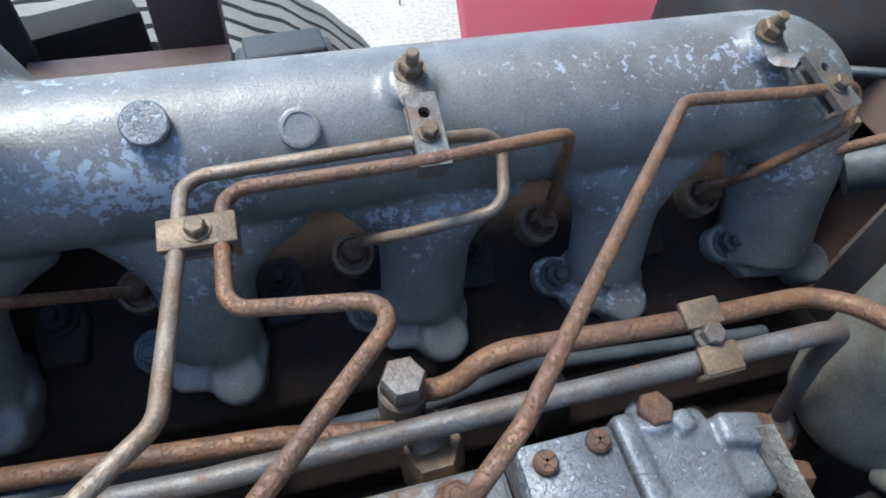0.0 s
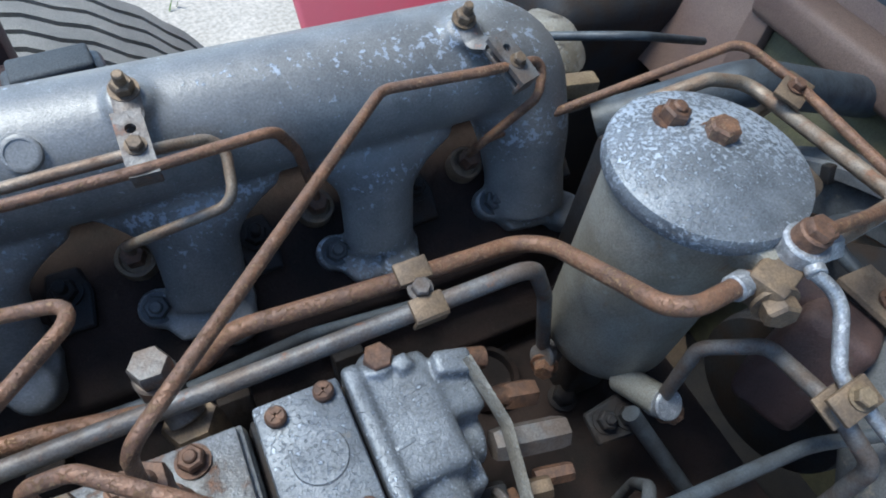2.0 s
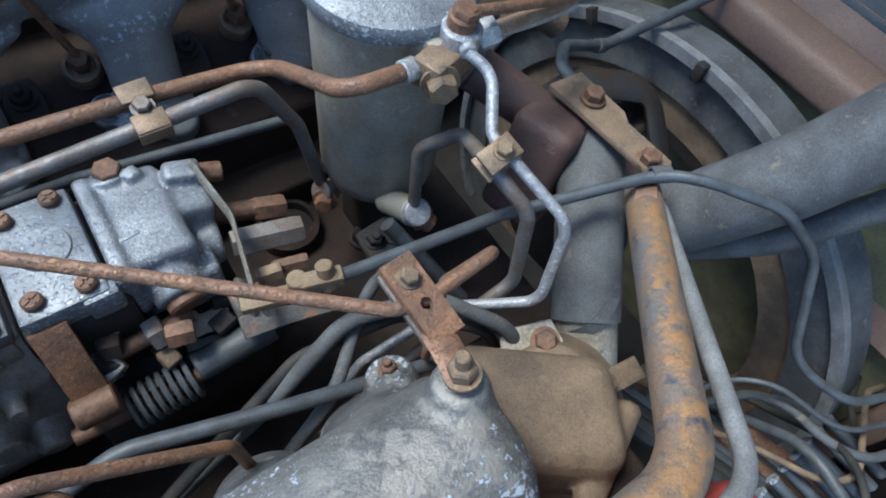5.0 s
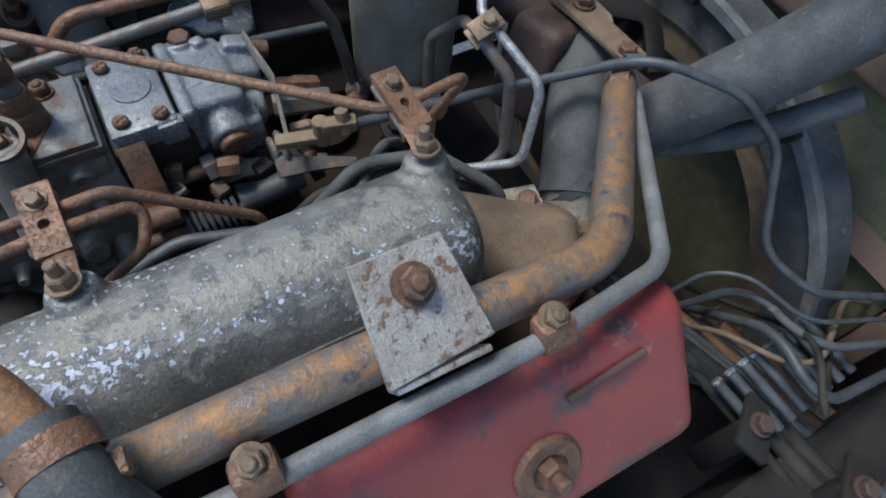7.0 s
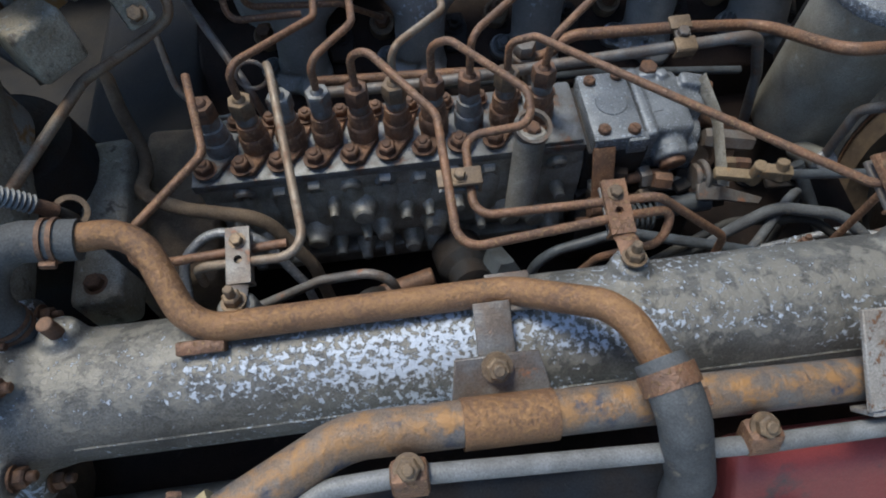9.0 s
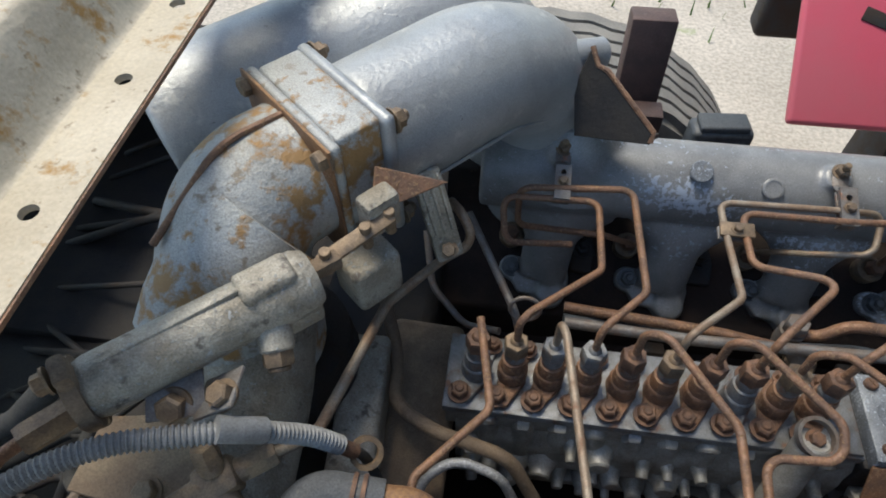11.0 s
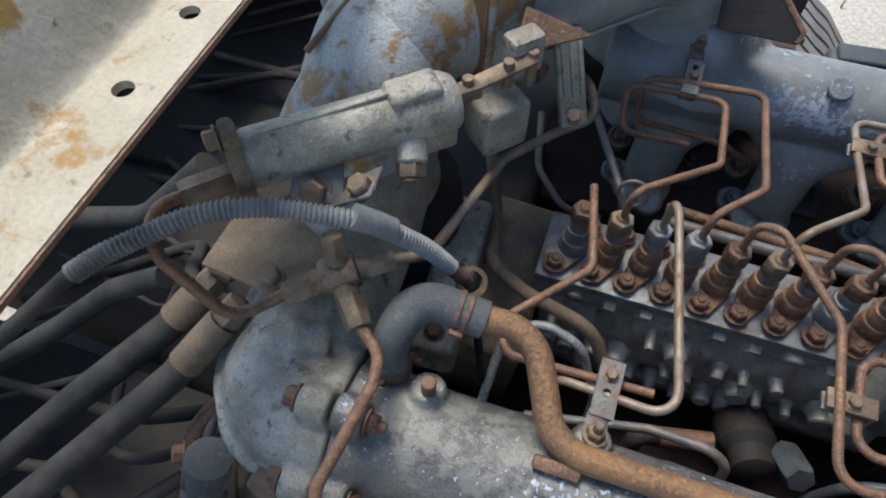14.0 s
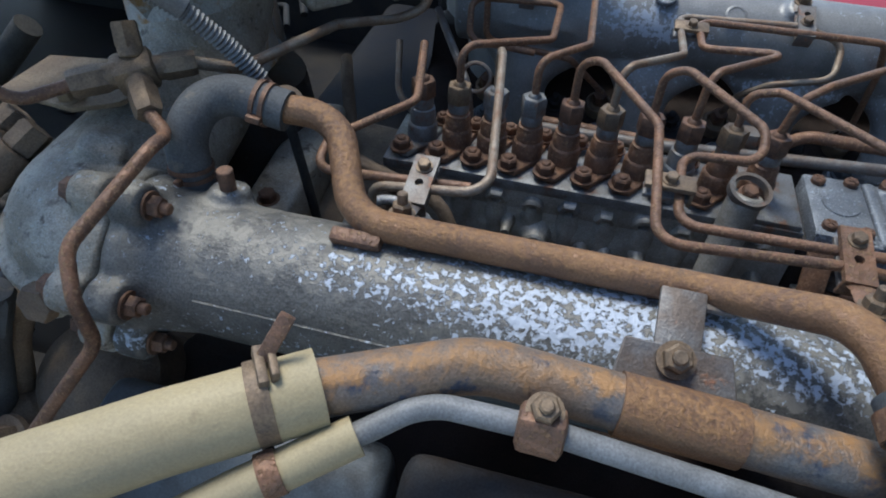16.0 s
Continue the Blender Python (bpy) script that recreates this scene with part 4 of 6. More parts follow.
part("upper_plate", box(m @ Matrix.Translation((0, 0, 0.0055)), 0.018, 0.028, 0.004, 0.001), BRASS, cl)
part("lower_plate", box(m @ Matrix.Translation((0, 0, -0.006)), 0.02, 0.03, 0.003, 0.001), BRASS, cl)
bolt(cl, m @ Vector((0, 0.003, 0.0075)), m.to_3x3() @ Vector((0, 0, 1)), 0.005, DUSTY)
pipe("fuel_pipe", [(0.33, 0.256, 1.175), (0.541, 0.217, 1.250), (0.562, 0.165, 1.240), (0.524, 0.030, 1.258), (0.405, 0.023, 1.288)], 0.0042, RUST, "thin rusty fuel pipe behind the filter", bend=0.02)
pipe("fuel_pipe", [(0.435, 0.21, 1.10), (0.445, 0.212, 1.215), (0.50, 0.200, 1.235), (0.546, 0.196, 1.222), (0.547, 0.149, 1.225), (0.522, 0.036, 1.251), (0.432, 0.025, 1.262)], 0.006, PALEPIPE, "thick pale zinc-coated pipe behind the filter", bend=0.018)
cl = thing("pipe_clamp", (0.552, 0.16, 1.232), "brown clamp on two pipes", "clamp", group="pipe clamps")
part("upper_plate", box(axes((0.553, 0.160, 1.240), (0, -0.2, 1), (0.6, 0.3, 0)), 0.034, 0.024, 0.004, 0.001), BRASS, cl)
part("stem", box(pose(0.556, 0.175, 1.205, 20), 0.022, 0.006, 0.06, 0.001), BRASS, cl)
bolt(cl, (0.553, 0.160, 1.243), (0, -0.2, 1), 0.005, BOLT)
cable = [(0.236, -0.046, 1.176), (0.262, -0.052, 1.176), (0.401, -0.062, 1.166), (0.520, -0.104, 1.190), (0.538, -0.130, 1.200), (0.590, -0.178, 1.185), (0.637, -0.217, 1.13), (0.634, -0.277, 1.02), (0.666, -0.339, 1.0), (0.78, -0.38, 0.96)]
cb = pipe("throttle_cable", cable, 0.0048, DARKPIPE, "dark grey sheathed throttle cable", "cable", bend=0.06)
part("joint", join(box(pose(0.252, -0.050, 1.179, 0, 0, -15), 0.030, 0.012, 0.012, 0.002), rod((0.256, -0.054, 1.172), (0.256, -0.047, 1.192), 0.006)), DUSTY, cb)
part("tie", ring_clip((0.520, -0.103, 1.188), (1, -0.5, 0), 0.005, 0.016, 0.002), RUBBER, cb)
vp = pipe("vent_pipe", [(0.541, 0.000, 1.160), (0.5435, 0.006, 1.166), (0.556, 0.050, 1.158), (0.585, 0.078, 1.150), (0.657, 0.0825, 1.118), (0.860, 0.060, 1.162)], 0.0060, DARKPIPE, "dark grey vent pipe toward the radiator", bend=0.03)
part("sleeve", ring_clip((0.650, 0.0822, 1.1212), (0.91, 0.05, -0.4), 0.0060, 0.014, 0.0018), RUBBER, vp)
pipe("fuel_pipe", [(0.430, 0.025, 1.262), (0.470, 0.030, 1.254), (0.522, 0.036, 1.247)], 0.0062, ZINC, "short pale zinc-coated pipe at the filter union", bend=0.02)

bar = thing("support_bar", (0.533, -0.045, 1.165), "rusty flat steel bar with bolts", "bracket")
part("bar", slab(axes((0.533, -0.045, 1.172), (0.05, 0.05, 1), (0, -1, 0)), [(-0.07, -0.018), (0.05, -0.014), (0.062, 0.0), (0.05, 0.014), (0.0, 0.013), (-0.012, 0.02), (-0.07, 0.02)], 0.006), BROWN, bar)
bolt(bar, (0.535, -0.009, 1.178), (0, 0, 1), 0.0075, BOLT)
bolt(bar, (0.530, -0.085, 1.178), (0, 0, 1), 0.0075, BOLT)
part("post", box(pose(0.490, -0.008, 1.115, 0, 15, 20), 0.055, 0.06, 0.11, 0.012, 3), OXIDE, bar, "rusty brown mounting post")
part("crossbar", rod((0.465, 0.075, 1.175), (0.60, -0.09, 1.08), 0.021, 24), OXIDE, bar)

cool = thing("coolant_housing", (0.46, -0.12, 1.0), "grey cast coolant outlet with a rubber sleeve", "coolant pipe")
part("sleeve", sweep(rounded([(0.535, -0.030, 1.135), (0.488, -0.085, 1.125), (0.447, -0.148, 1.082)], 0.05), 0.0295, 28), RUBBER, cool)
part("throat", sweep(rounded([(0.455, -0.136, 1.090), (0.436, -0.176, 1.052), (0.415, -0.205, 0.99)], 0.05), 0.0265, 28), CASTGREY, cool)
part("band", ring_clip((0.453, -0.139, 1.088), (0.48, -0.74, -0.5), 0.0295, 0.012), RUBBER, cool)
part("tab", slab(axes((0.390, -0.146, 1.098), (-0.3, -0.2, 0.92), (1, -0.5, 0)), [(-0.03, -0.015), (0.012, -0.018), (0.02, 0.0), (0.012, 0.018), (-0.03, 0.012)], 0.006), CASTGREY, cool)
bolt(cool, (0.393, -0.149, 1.104), (-0.3, -0.2, 0.92), 0.008, BOLT)
part("strap", box(axes((0.41, -0.203, 1.114), (0, -0.2, 1), (1, -0.1, 0)), 0.06, 0.018, 0.004, 0.001), BRASS, cool)
bolt(cool, (0.402, -0.202, 1.117), (0, -0.2, 1), 0.0075, BOLT)
fused("base", join(box(pose(0.335, -0.192, 1.100, -8, 5, -35), 0.13, 0.09, 0.10, 0.020, 3), lathe(axes((0.385, -0.185, 1.055), (-0.2, 0.1, 1)), [(0.062, 0), (0.055, 0.025), (0.036, 0.05), (0.030, 0.058)], 30),
                   rod((0.42, -0.225, 1.095), (0.33, -0.262, 1.120), 0.011), rod((0.31, -0.145, 1.09), (0.31, -0.145, 1.125), 0.016, 20)), BROWN, cool, "mud-brown housing base", 0.003, 5)
bolt(cool, (0.31, -0.145, 1.126), (0, 0.1, 1), 0.007, BOLT)
bh = thing("radiator_hose", (0.7, -0.2, 1.1), "large dark grey radiator hose", "hose")
part("hose", sweep(rounded([(0.57, -0.10, 1.075), (0.60, -0.126, 1.115), (0.635, -0.158, 1.175), (0.71, -0.178, 1.225), (0.88, -0.20, 1.29)], 0.10), 0.036, 30), RUBBER, bh)
part("lower_hose", sweep(rounded([(0.58, -0.125, 1.06), (0.635, -0.185, 1.115), (0.72, -0.22, 1.16)], 0.06), 0.014, 20), RUBBER, bh)

shr = thing("fan_shroud", (0.75, -0.01, 0.4), "dusty grey round fan shroud with a brown inner lip", "fan shroud")
SC = (-0.012, 0.765)


def hoop(x, r0, r1, depth, seg=96):
    bm = bmesh.new()
    prof = [(r0, x), (r1, x), (r1, x + depth), (r0, x + depth)]
    rings = [[bm.verts.new((q, SC[0] + r * math.cos(2 * math.pi * i / seg), SC[1] + r * math.sin(2 * math.pi * i / seg))) for i in range(seg)] for r, q in prof]
    for k in range(4):
        a, b = rings[k], rings[(k + 1) % 4]
        for i in range(seg):
            bm.faces.new((a[i], a[(i + 1) % seg], b[(i + 1) % seg], b[i]))
    return bm


part("outer_ring", hoop(0.735, 0.300, 0.362, 0.05), RUBBER, shr)
part("rim", hoop(0.725, 0.352, 0.366, 0.012), CONDUIT, shr)
part("inner_lip", hoop(0.742, 0.255, 0.299, 0.05), BROWN, shr)
part("edge", hoop(0.738, 0.296, 0.303, 0.008), RUST, shr)
for a in (62, 88, 120):
    part("clip", box(pose(0.722, SC[0] + 0.358 * math.cos(radians(a)), SC[1] + 0.358 * math.sin(radians(a)), a), 0.012, 0.022, 0.012, 0.002), DARK, shr)
rad = thing("radiator", (0.82, -0.01, 0.3), "olive radiator core behind the fan shroud", "radiator")
part("core", box(pose(0.845, -0.01, 0.75), 0.02, 0.76, 0.70, 0.003), OLIVE, rad)
for y in (-0.41, 0.39):
    part("side_frame", box(pose(0.84, y, 0.75), 0.04, 0.036, 0.72, 0.004), RUSTPANEL, rad)
part("top_tank", box(pose(0.845, -0.01, 1.13), 0.06, 0.84, 0.05, 0.012, 3), RUSTPANEL, rad, "brown rusted top tank")
bk = thing("fan_bracket", (0.60, 0.03, 1.0), "dark rusty fan bearing bracket", "bracket")
part("arm", sweep(rounded([(0.53, 0.05, 1.10), (0.60, 0.05, 1.12), (0.68, 0.02, 1.10), (0.66, -0.04, 1.06)], 0.03), 0.022, 12, (0.35, 1.0)), DARK, bk)
part("cup", lathe(axes((0.665, 0.03, 1.06), (-0.4, -0.2, 0.9)), [(0.03, 0), (0.034, 0.02), (0.03, 0.022), (0.02, 0.02), (0.015, 0.01)], 24), DARK, bk)
part("pulley", lathe(axes((0.58, 0.0, 0.96), (1, 0, 0)), [(0.03, -0.02), (0.085, -0.015), (0.088, 0.0), (0.080, 0.008), (0.088, 0.016), (0.085, 0.03), (0.03, 0.035)], 48), DARK, bk)
nose = thing("front_panel", (0.95, 0.0, 0.4), "brown rusted sheet-metal nose panel", "panel", kind="structure")
part("sheet", box(pose(0.885, 0.0, 1.04, 0, 30), 0.01, 1.6, 0.26, 0.003), RUSTPANEL, nose)
part("lower_sheet", box(pose(0.90, 0.0, 0.72), 0.01, 1.6, 0.50, 0.003), RUSTPANEL, nose)
part("flange", box(pose(1.10, 0.0, 1.158, 0, -4), 0.32, 1.6, 0.012, 0.004), GREYPAINT, nose)
part("front_wall", box(pose(1.27, 0.0, 0.95), 0.02, 1.6, 0.9, 0.004), GREYPAINT, nose)
pipe("coolant_pipe", [(0.50, 0.30, 1.10), (0.62, 0.24, 1.17), (0.85, 0.22, 1.10)], 0.024, DARKPIPE, "dark grey coolant pipe behind the filter", bend=0.05, seg=22)
pipe("coolant_pipe", [(0.50, 0.20, 1.10), (0.57, 0.165, 1.17), (0.63, 0.13, 1.12)], 0.016, BROWN, "brown coolant pipe stub", bend=0.05, seg=18)

# ---- coolant and air pipes over the near manifold ----
wp = thing("coolant_pipe", (-0.15, -0.19, 1.28), "rusty coolant pipe lying over the near manifold", "pipe")
WR = 0.0105
part("pipe", sweep(rounded([(-0.352, -0.1212, 1.311), (-0.302, -0.118, 1.309), (-0.268, -0.188, 1.281), (-0.045, -0.186, 1.280), (0.019, -0.224, 1.318), (0.037, -0.264, 1.306)], 0.035, 9), WR, 22), RUST_PIPE, wp)
part("tab", box(pose(-0.262, -0.199, 1.276, 20), 0.034, 0.010, 0.010, 0.002), RUST, wp)
part("saddle", box(pose(-0.045, -0.188, 1.281), 0.032, 0.03, 0.004, 0.001), GREYPIPE, wp)
hose = thing("elbow_hose", (-0.40, -0.14, 1.26), "grey rubber elbow hose with rusty clamps", "hose")
part("hose", sweep(rounded([(-0.4005, -0.167, 1.255), (-0.403, -0.157, 1.308), (-0.392, -0.122, 1.318), (-0.340, -0.121, 1.309)], 0.032, 10), 0.0148, 26), RUBBER, hose)
for at, way in (((-0.3575, -0.1215, 1.3125), (1, 0, -0.17)), ((-0.4015, -0.163, 1.274), (-0.05, 0.18, 1))):
    at, way = Vector(at), Vector(way).normalized()
    for d in (-0.0035, 0.0035):
        part("clamp_wire", ring_clip(at + way * d, way, 0.0146, 0.0032, 0.0016), BOLT, hose)
    part("screw", box(axes(at + Vector((0.0, -0.0175, -0.002)), (0, -1, 0.1), way), 0.011, 0.005, 0.006, 0.001), BOLT, hose)
hd = thing("coolant_hose", (0.045, -0.31, 1.2), "grey rubber hose with a rusty clamp", "hose")
part("hose", sweep(rounded([(0.035, -0.258, 1.310), (0.042, -0.290, 1.305), (0.058, -0.322, 1.24), (0.075, -0.35, 1.08)], 0.04), 0.0165, 24), RUBBER, hd)
part("hose_clamp", ring_clip((0.0385, -0.2705, 1.3068), (0.2, -0.96, -0.2), 0.0170, 0.013, 0.0016), RUST, hd)
part("screw", box(pose(0.057, -0.283, 1.300), 0.010, 0.012, 0.008, 0.001), RUST, hd)

ap = thing("air_pipe", (0.1, -0.27, 1.24), "thick rust and blue steel air pipe along the manifold", "pipe")
AR = 0.0152
part("pipe", sweep(rounded([(0.517, -0.101, 1.162), (0.350, -0.272, 1.232), (0.11, -0.274, 1.262), (-0.165, -0.274, 1.281), (-0.262, -0.324, 1.284)], 0.06, 10), AR, 28), BLUE_RUST, ap)
part("end_collar", ring_clip((0.508, -0.110, 1.166), (0.66, -0.7, 0.28), AR, 0.016, 0.002), BOLT, ap)
th = thing("tan_hose", (-0.35, -0.38, 1.26), "sun-bleached tan rubber hose with a rusty clamp", "hose")
part("hose", sweep(rounded([(-0.238, -0.312, 1.284), (-0.30, -0.356, 1.285), (-0.40, -0.43, 1.28), (-0.62, -0.60, 1.24)], 0.05), 0.0205, 30), TAN, th)
part("hose_clamp", ring_clip((-0.262, -0.328, 1.2845), (0.8, 0.57, 0), 0.0206, 0.010, 0.0012), BRASS, th)
part("screw", box(axes((-0.262, -0.322, 1.3065), (0.2, 0.1, 1), (0.8, 0.57, 0)), 0.005, 0.022, 0.007, 0.001), BRASS, th)
part("screw_housing", box(axes((-0.257, -0.319, 1.3065), (0.2, 0.1, 1), (0.8, 0.57, 0)), 0.004, 0.018, 0.009, 0.001), BRASS, th)
part("tongue", box(axes((-0.258, -0.310, 1.316), (0.3, 0.5, 0.6), (0.8, 0.2, 0)), 0.008, 0.004, 0.026, 0.001), RUST, th)
TR = 0.0064
tp = pipe("thin_air_line", [(0.525, -0.115, 1.158), (0.385, -0.292, 1.222), (0.28, -0.306, 1.242), (0.103, -0.308, 1.257), (-0.127, -0.302, 1.279), (-0.185, -0.304, 1.281), (-0.225, -0.336, 1.272)], TR, CONDUIT, "thin grey air line beside the thick pipe", bend=0.04, seg=14)
part("sleeve", sweep(rounded([(-0.214, -0.327, 1.274), (-0.26, -0.364, 1.265), (-0.42, -0.50, 1.23)], 0.03), 0.0105, 18), TAN, tp)
part("band", ring_clip((-0.248, -0.354, 1.268), (0.77, 0.62, 0.1), 0.0106, 0.010), RUST, tp)
for x, z in ((0.280, 1.252), (0.103, 1.268), (-0.127, 1.288)):
    ob = thing("pipe_clip", (x, -0.298, z), "rusty bolted clip on the thin line", "clip", group="line clips")
    part("strap", box(pose(x, -0.304, z - 0.006, -20), 0.024, 0.018, 0.022, 0.004), RUST, ob)
    part("band", ring_clip((x, -0.306, z - 0.010), (1, 0, -0.08), TR, 0.020, 0.0025), RUST, ob)
    bolt(ob, (x, -0.300, z + 0.004), (0, -0.3, 1), 0.0064, BRASS, 0.003)

sb = thing("support_bracket", (-0.062, -0.24, 1.25), "steel bracket bolted to the thick pipe's saddle", "bracket")
part("strip", box(axes((-0.060, -0.226, 1.274), (0, -0.42, 0.9), (1, 0, 0)), 0.026, 0.065, 0.004, 0.001), GREYPIPE, sb)
part("base", slab(axes((-0.060, -0.244, 1.268), (0, -0.55, 0.83), (1, 0, 0)), [(-0.030, 0.016), (-0.036, -0.020), (0.036, -0.020), (0.028, 0.016)], 0.004), GREYPIPE, sb)
bolt(sb, (-0.062, -0.240, 1.277), (0, -0.5, 0.86), 0.0072, BRASS, 0.004)
part("saddle", ring_clip((-0.060, -0.2745, 1.2735), (1, 0, -0.07), AR, 0.062, 0.0018), RUST_PIPE, sb)
sb = thing("support_bracket", (0.21, -0.25, 1.26), "rust-stained flat plate bolted over the thick pipe", "bracket")
m = axes((0.209, -0.268, 1.280), (0.05, -0.42, 0.9), (1, -0.05, 0.05))
part("plate", slab(m, [(-0.029, 0.033), (0.026, 0.033), (0.033, -0.030), (-0.033, -0.034)], 0.004), PALERUST, sb, "pale flaking rusty plate")
part("tail", box(m @ Matrix.Translation((0, -0.036, -0.010)), 0.058, 0.004, 0.022, 0.001), PALERUST, sb)
bolt(sb, m @ Vector((0, 0.012, 0.004)), m.to_3x3() @ Vector((0, 0, 1)), 0.0082, BOLT, 0.007)

rc = thing("rocker_cover", (0.1, -0.36, 1.05), "faded red rocker cover with a big rusty nut", "rocker cover")
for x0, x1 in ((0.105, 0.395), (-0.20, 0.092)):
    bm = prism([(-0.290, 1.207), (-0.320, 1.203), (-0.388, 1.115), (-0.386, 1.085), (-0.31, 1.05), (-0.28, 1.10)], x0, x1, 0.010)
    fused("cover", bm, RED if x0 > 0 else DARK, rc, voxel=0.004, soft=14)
part("washer", lathe(axes((0.262, -0.357, 1.146), (0, -0.8, 0.6)), [(0.027, 0), (0.027, 0.007), (0.024, 0.010), (0.014, 0.010), (0.013, 0.004)], 32), BOLT, rc)
bolt(rc, (0.262, -0.360, 1.150), (0, -0.8, 0.6), 0.010, BOLT, 0.010, "nut")
bolt(rc, (0.02, -0.360, 1.148), (0, -0.8, 0.6), 0.016, BOLT, 0.012, "nut")
part("dent", rod((0.2868, -0.3347, 1.1871), (0.3518, -0.3316, 1.1911), 0.0026, 8), OXIDE, rc, "rusty scratch in the red paint")
part("cap", lathe(axes((0.145, -0.358, 1.15), (0, -0.8, 0.6)), [(0.032, 0), (0.030, 0.012), (0.018, 0.016), (0.01, 0.016)], 28), DARK, rc)
part("rear_cover", prism([(-0.265, 1.155), (-0.305, 1.15), (-0.38, 1.06), (-0.39, 1.0), (-0.26, 1.0)], -0.44, -0.215, 0.014), DARKPIPE, rc, "smooth dark blue-grey cover")


# ---- rear end: exhaust brake, ducts, fittings ----
eb = thing("intake_throttle", (-0.43, 0.11, 1.33), "rust-stained silver throttle housing with square flanges", "throttle housing")
u = Vector((0.67, 0.74, 0.0)).normalized()
v = Vector((0.74, -0.67, 0.0)).normalized()
c = Vector((-0.447, 0.118, 1.388))
for d, w, t, mat, lab in ((0.0, 0.128, 0.010, WHITERUST, "rusty rear flange"), (0.024, 0.116, 0.040, WHITERUST, ""), (0.049, 0.128, 0.012, DUCT, "")):
    part("flange" if lab or d > 0.04 else "body", box(axes(c + u * d, u, v), w, 0.130, t, 0.010 if d in (0.0, 0.049) else 0.004, 3), mat, eb, lab)
for a in (-1, 1):
    for b in (-1, 1):
        bolt(eb, c + u * 0.055 + v * (a * 0.056) + Vector((0, 0, b * 0.054)), u, 0.0072, BRASS, 0.004)
        bolt(eb, c - u * 0.005 + v * (a * 0.056) + Vector((0, 0, b * 0.054)), -u, 0.0072, BRASS)
part("rust_edge", box(axes(c - u * 0.0064, u, v), 0.1295, 0.1315, 0.003, 0.0012), RUST_PIPE, eb, "rusty gasket edge")
part("elbow", sweep(rounded([tuple(c), tuple(c - u * 0.055), (-0.497, 0.015, 1.335), (-0.487, 0.02, 1.25)], 0.075, 12), 0.060, 40), WHITERUST, eb, "rust-stained silver elbow")
part("rib", sweep(rounded([tuple(c - u * 0.005 + Vector((0, 0, 0.060))), tuple(c - u * 0.06 + Vector((0, 0, 0.062))), (-0.532, 0.012, 1.40)], 0.06, 10), 0.003, 8), RUST, eb)
part("nozzle", lathe(axes((-0.478, 0.045, 1.372), (-0.50, -0.75, -0.40)), [(0.058, -0.02), (0.057, 0.0), (0.052, 0.03), (0.040, 0.075), (0.030, 0.10)], 36), WHITERUST, eb, "tapered silver nozzle")
part("shaft_boss", box(axes((-0.372, 0.067, 1.40), u, v), 0.02, 0.035, 0.03, 0.004), CASTGREY, eb)
part("stop_plate", slab(axes((-0.355, 0.085, 1.405), (0.4, -0.5, 0.75), (1, 0.4, 0)), [(-0.03, -0.014), (0.036, 0.0), (-0.02, 0.022)], 0.004), RUST, eb, "rusty triangular stop plate")
part("under_block", box(axes((-0.385, 0.055, 1.335), u, v), 0.040, 0.05, 0.045, 0.006, 3), CASTGREY, eb)
lg = thing("ribbed_lug", (-0.33, 0.115, 1.31), "grey ribbed cast lug with a bolt", "bracket")
a, b = Vector((-0.347, 0.132, 1.375)), Vector((-0.323, 0.103, 1.305))
m = axes((a + b) / 2, (a - b).cross(Vector((1, 0.6, 0))), b - a)
part("bar", box(m, 0.088, 0.026, 0.010, 0.003), CASTGREY, lg)
for s in (-0.008, 0.0, 0.008):
    part("rib", box(m @ Matrix.Translation((-0.012, s, 0.006 if (m.to_3x3() @ Vector((0, 0, 1))).z > 0 else -0.006)), 0.055, 0.0025, 0.006, 0.001), CASTGREY, lg)
bolt(lg, (-0.3235, 0.1015, 1.312), (0.1, -0.6, 0.75), 0.006, BRASS)

dc = thing("intake_duct", (-0.27, 0.33, 1.25), "smooth silver-painted duct curving over to the far bank", "duct")
casting = sweep(even(rounded([tuple(c + u * 0.05), (-0.318, 0.262, 1.388), (-0.262, 0.330, 1.345), (-0.250, 0.362, 1.24), (-0.245, 0.37, 1.05)], 0.10, 14), 0.006), 0.064, 44)
casting = join(casting, sweep(even(rounded([(-0.64, 0.215, 1.315), (-0.50, 0.315, 1.335), (-0.36, 0.395, 1.345), (-0.285, 0.43, 1.25), (-0.27, 0.44, 1.05)], 0.10, 12), 0.008), 0.082, 40))
fused("twin_tube", casting, DUCT, dc, voxel=0.004, soft=9)
part("seam", sweep(rounded([tuple(c + u * 0.055 + v * 0.056 + Vector((0, 0, -0.033))), (-0.275, 0.225, 1.352), (-0.212, 0.300, 1.318)], 0.06, 8), 0.0018, 6), DUCT, dc)
part("stub", rod((-0.235, 0.315, 1.372), (-0.192, 0.338, 1.366), 0.016, 20), DUCT, dc)
gb = thing("guard_plate", (-0.165, 0.31, 1.29), "black bent guard plate with a rusty edge", "bracket")
foot, side, tip = Vector((-0.209, 0.262, 1.317)), Vector((-0.141, 0.242, 1.331)), Vector((-0.210, 0.312, 1.390))
m = axes(foot, (side - foot).cross(tip - foot), side - foot)
tx, ty = (m.inverted() @ tip).x, (m.inverted() @ tip).y
w = (side - foot).length
rim = [(w, 0.002), (w + 0.002, 0.012), (tx + 0.022, ty - 0.022), (tx + 0.012, ty - 0.018), (tx + 0.004, ty)]
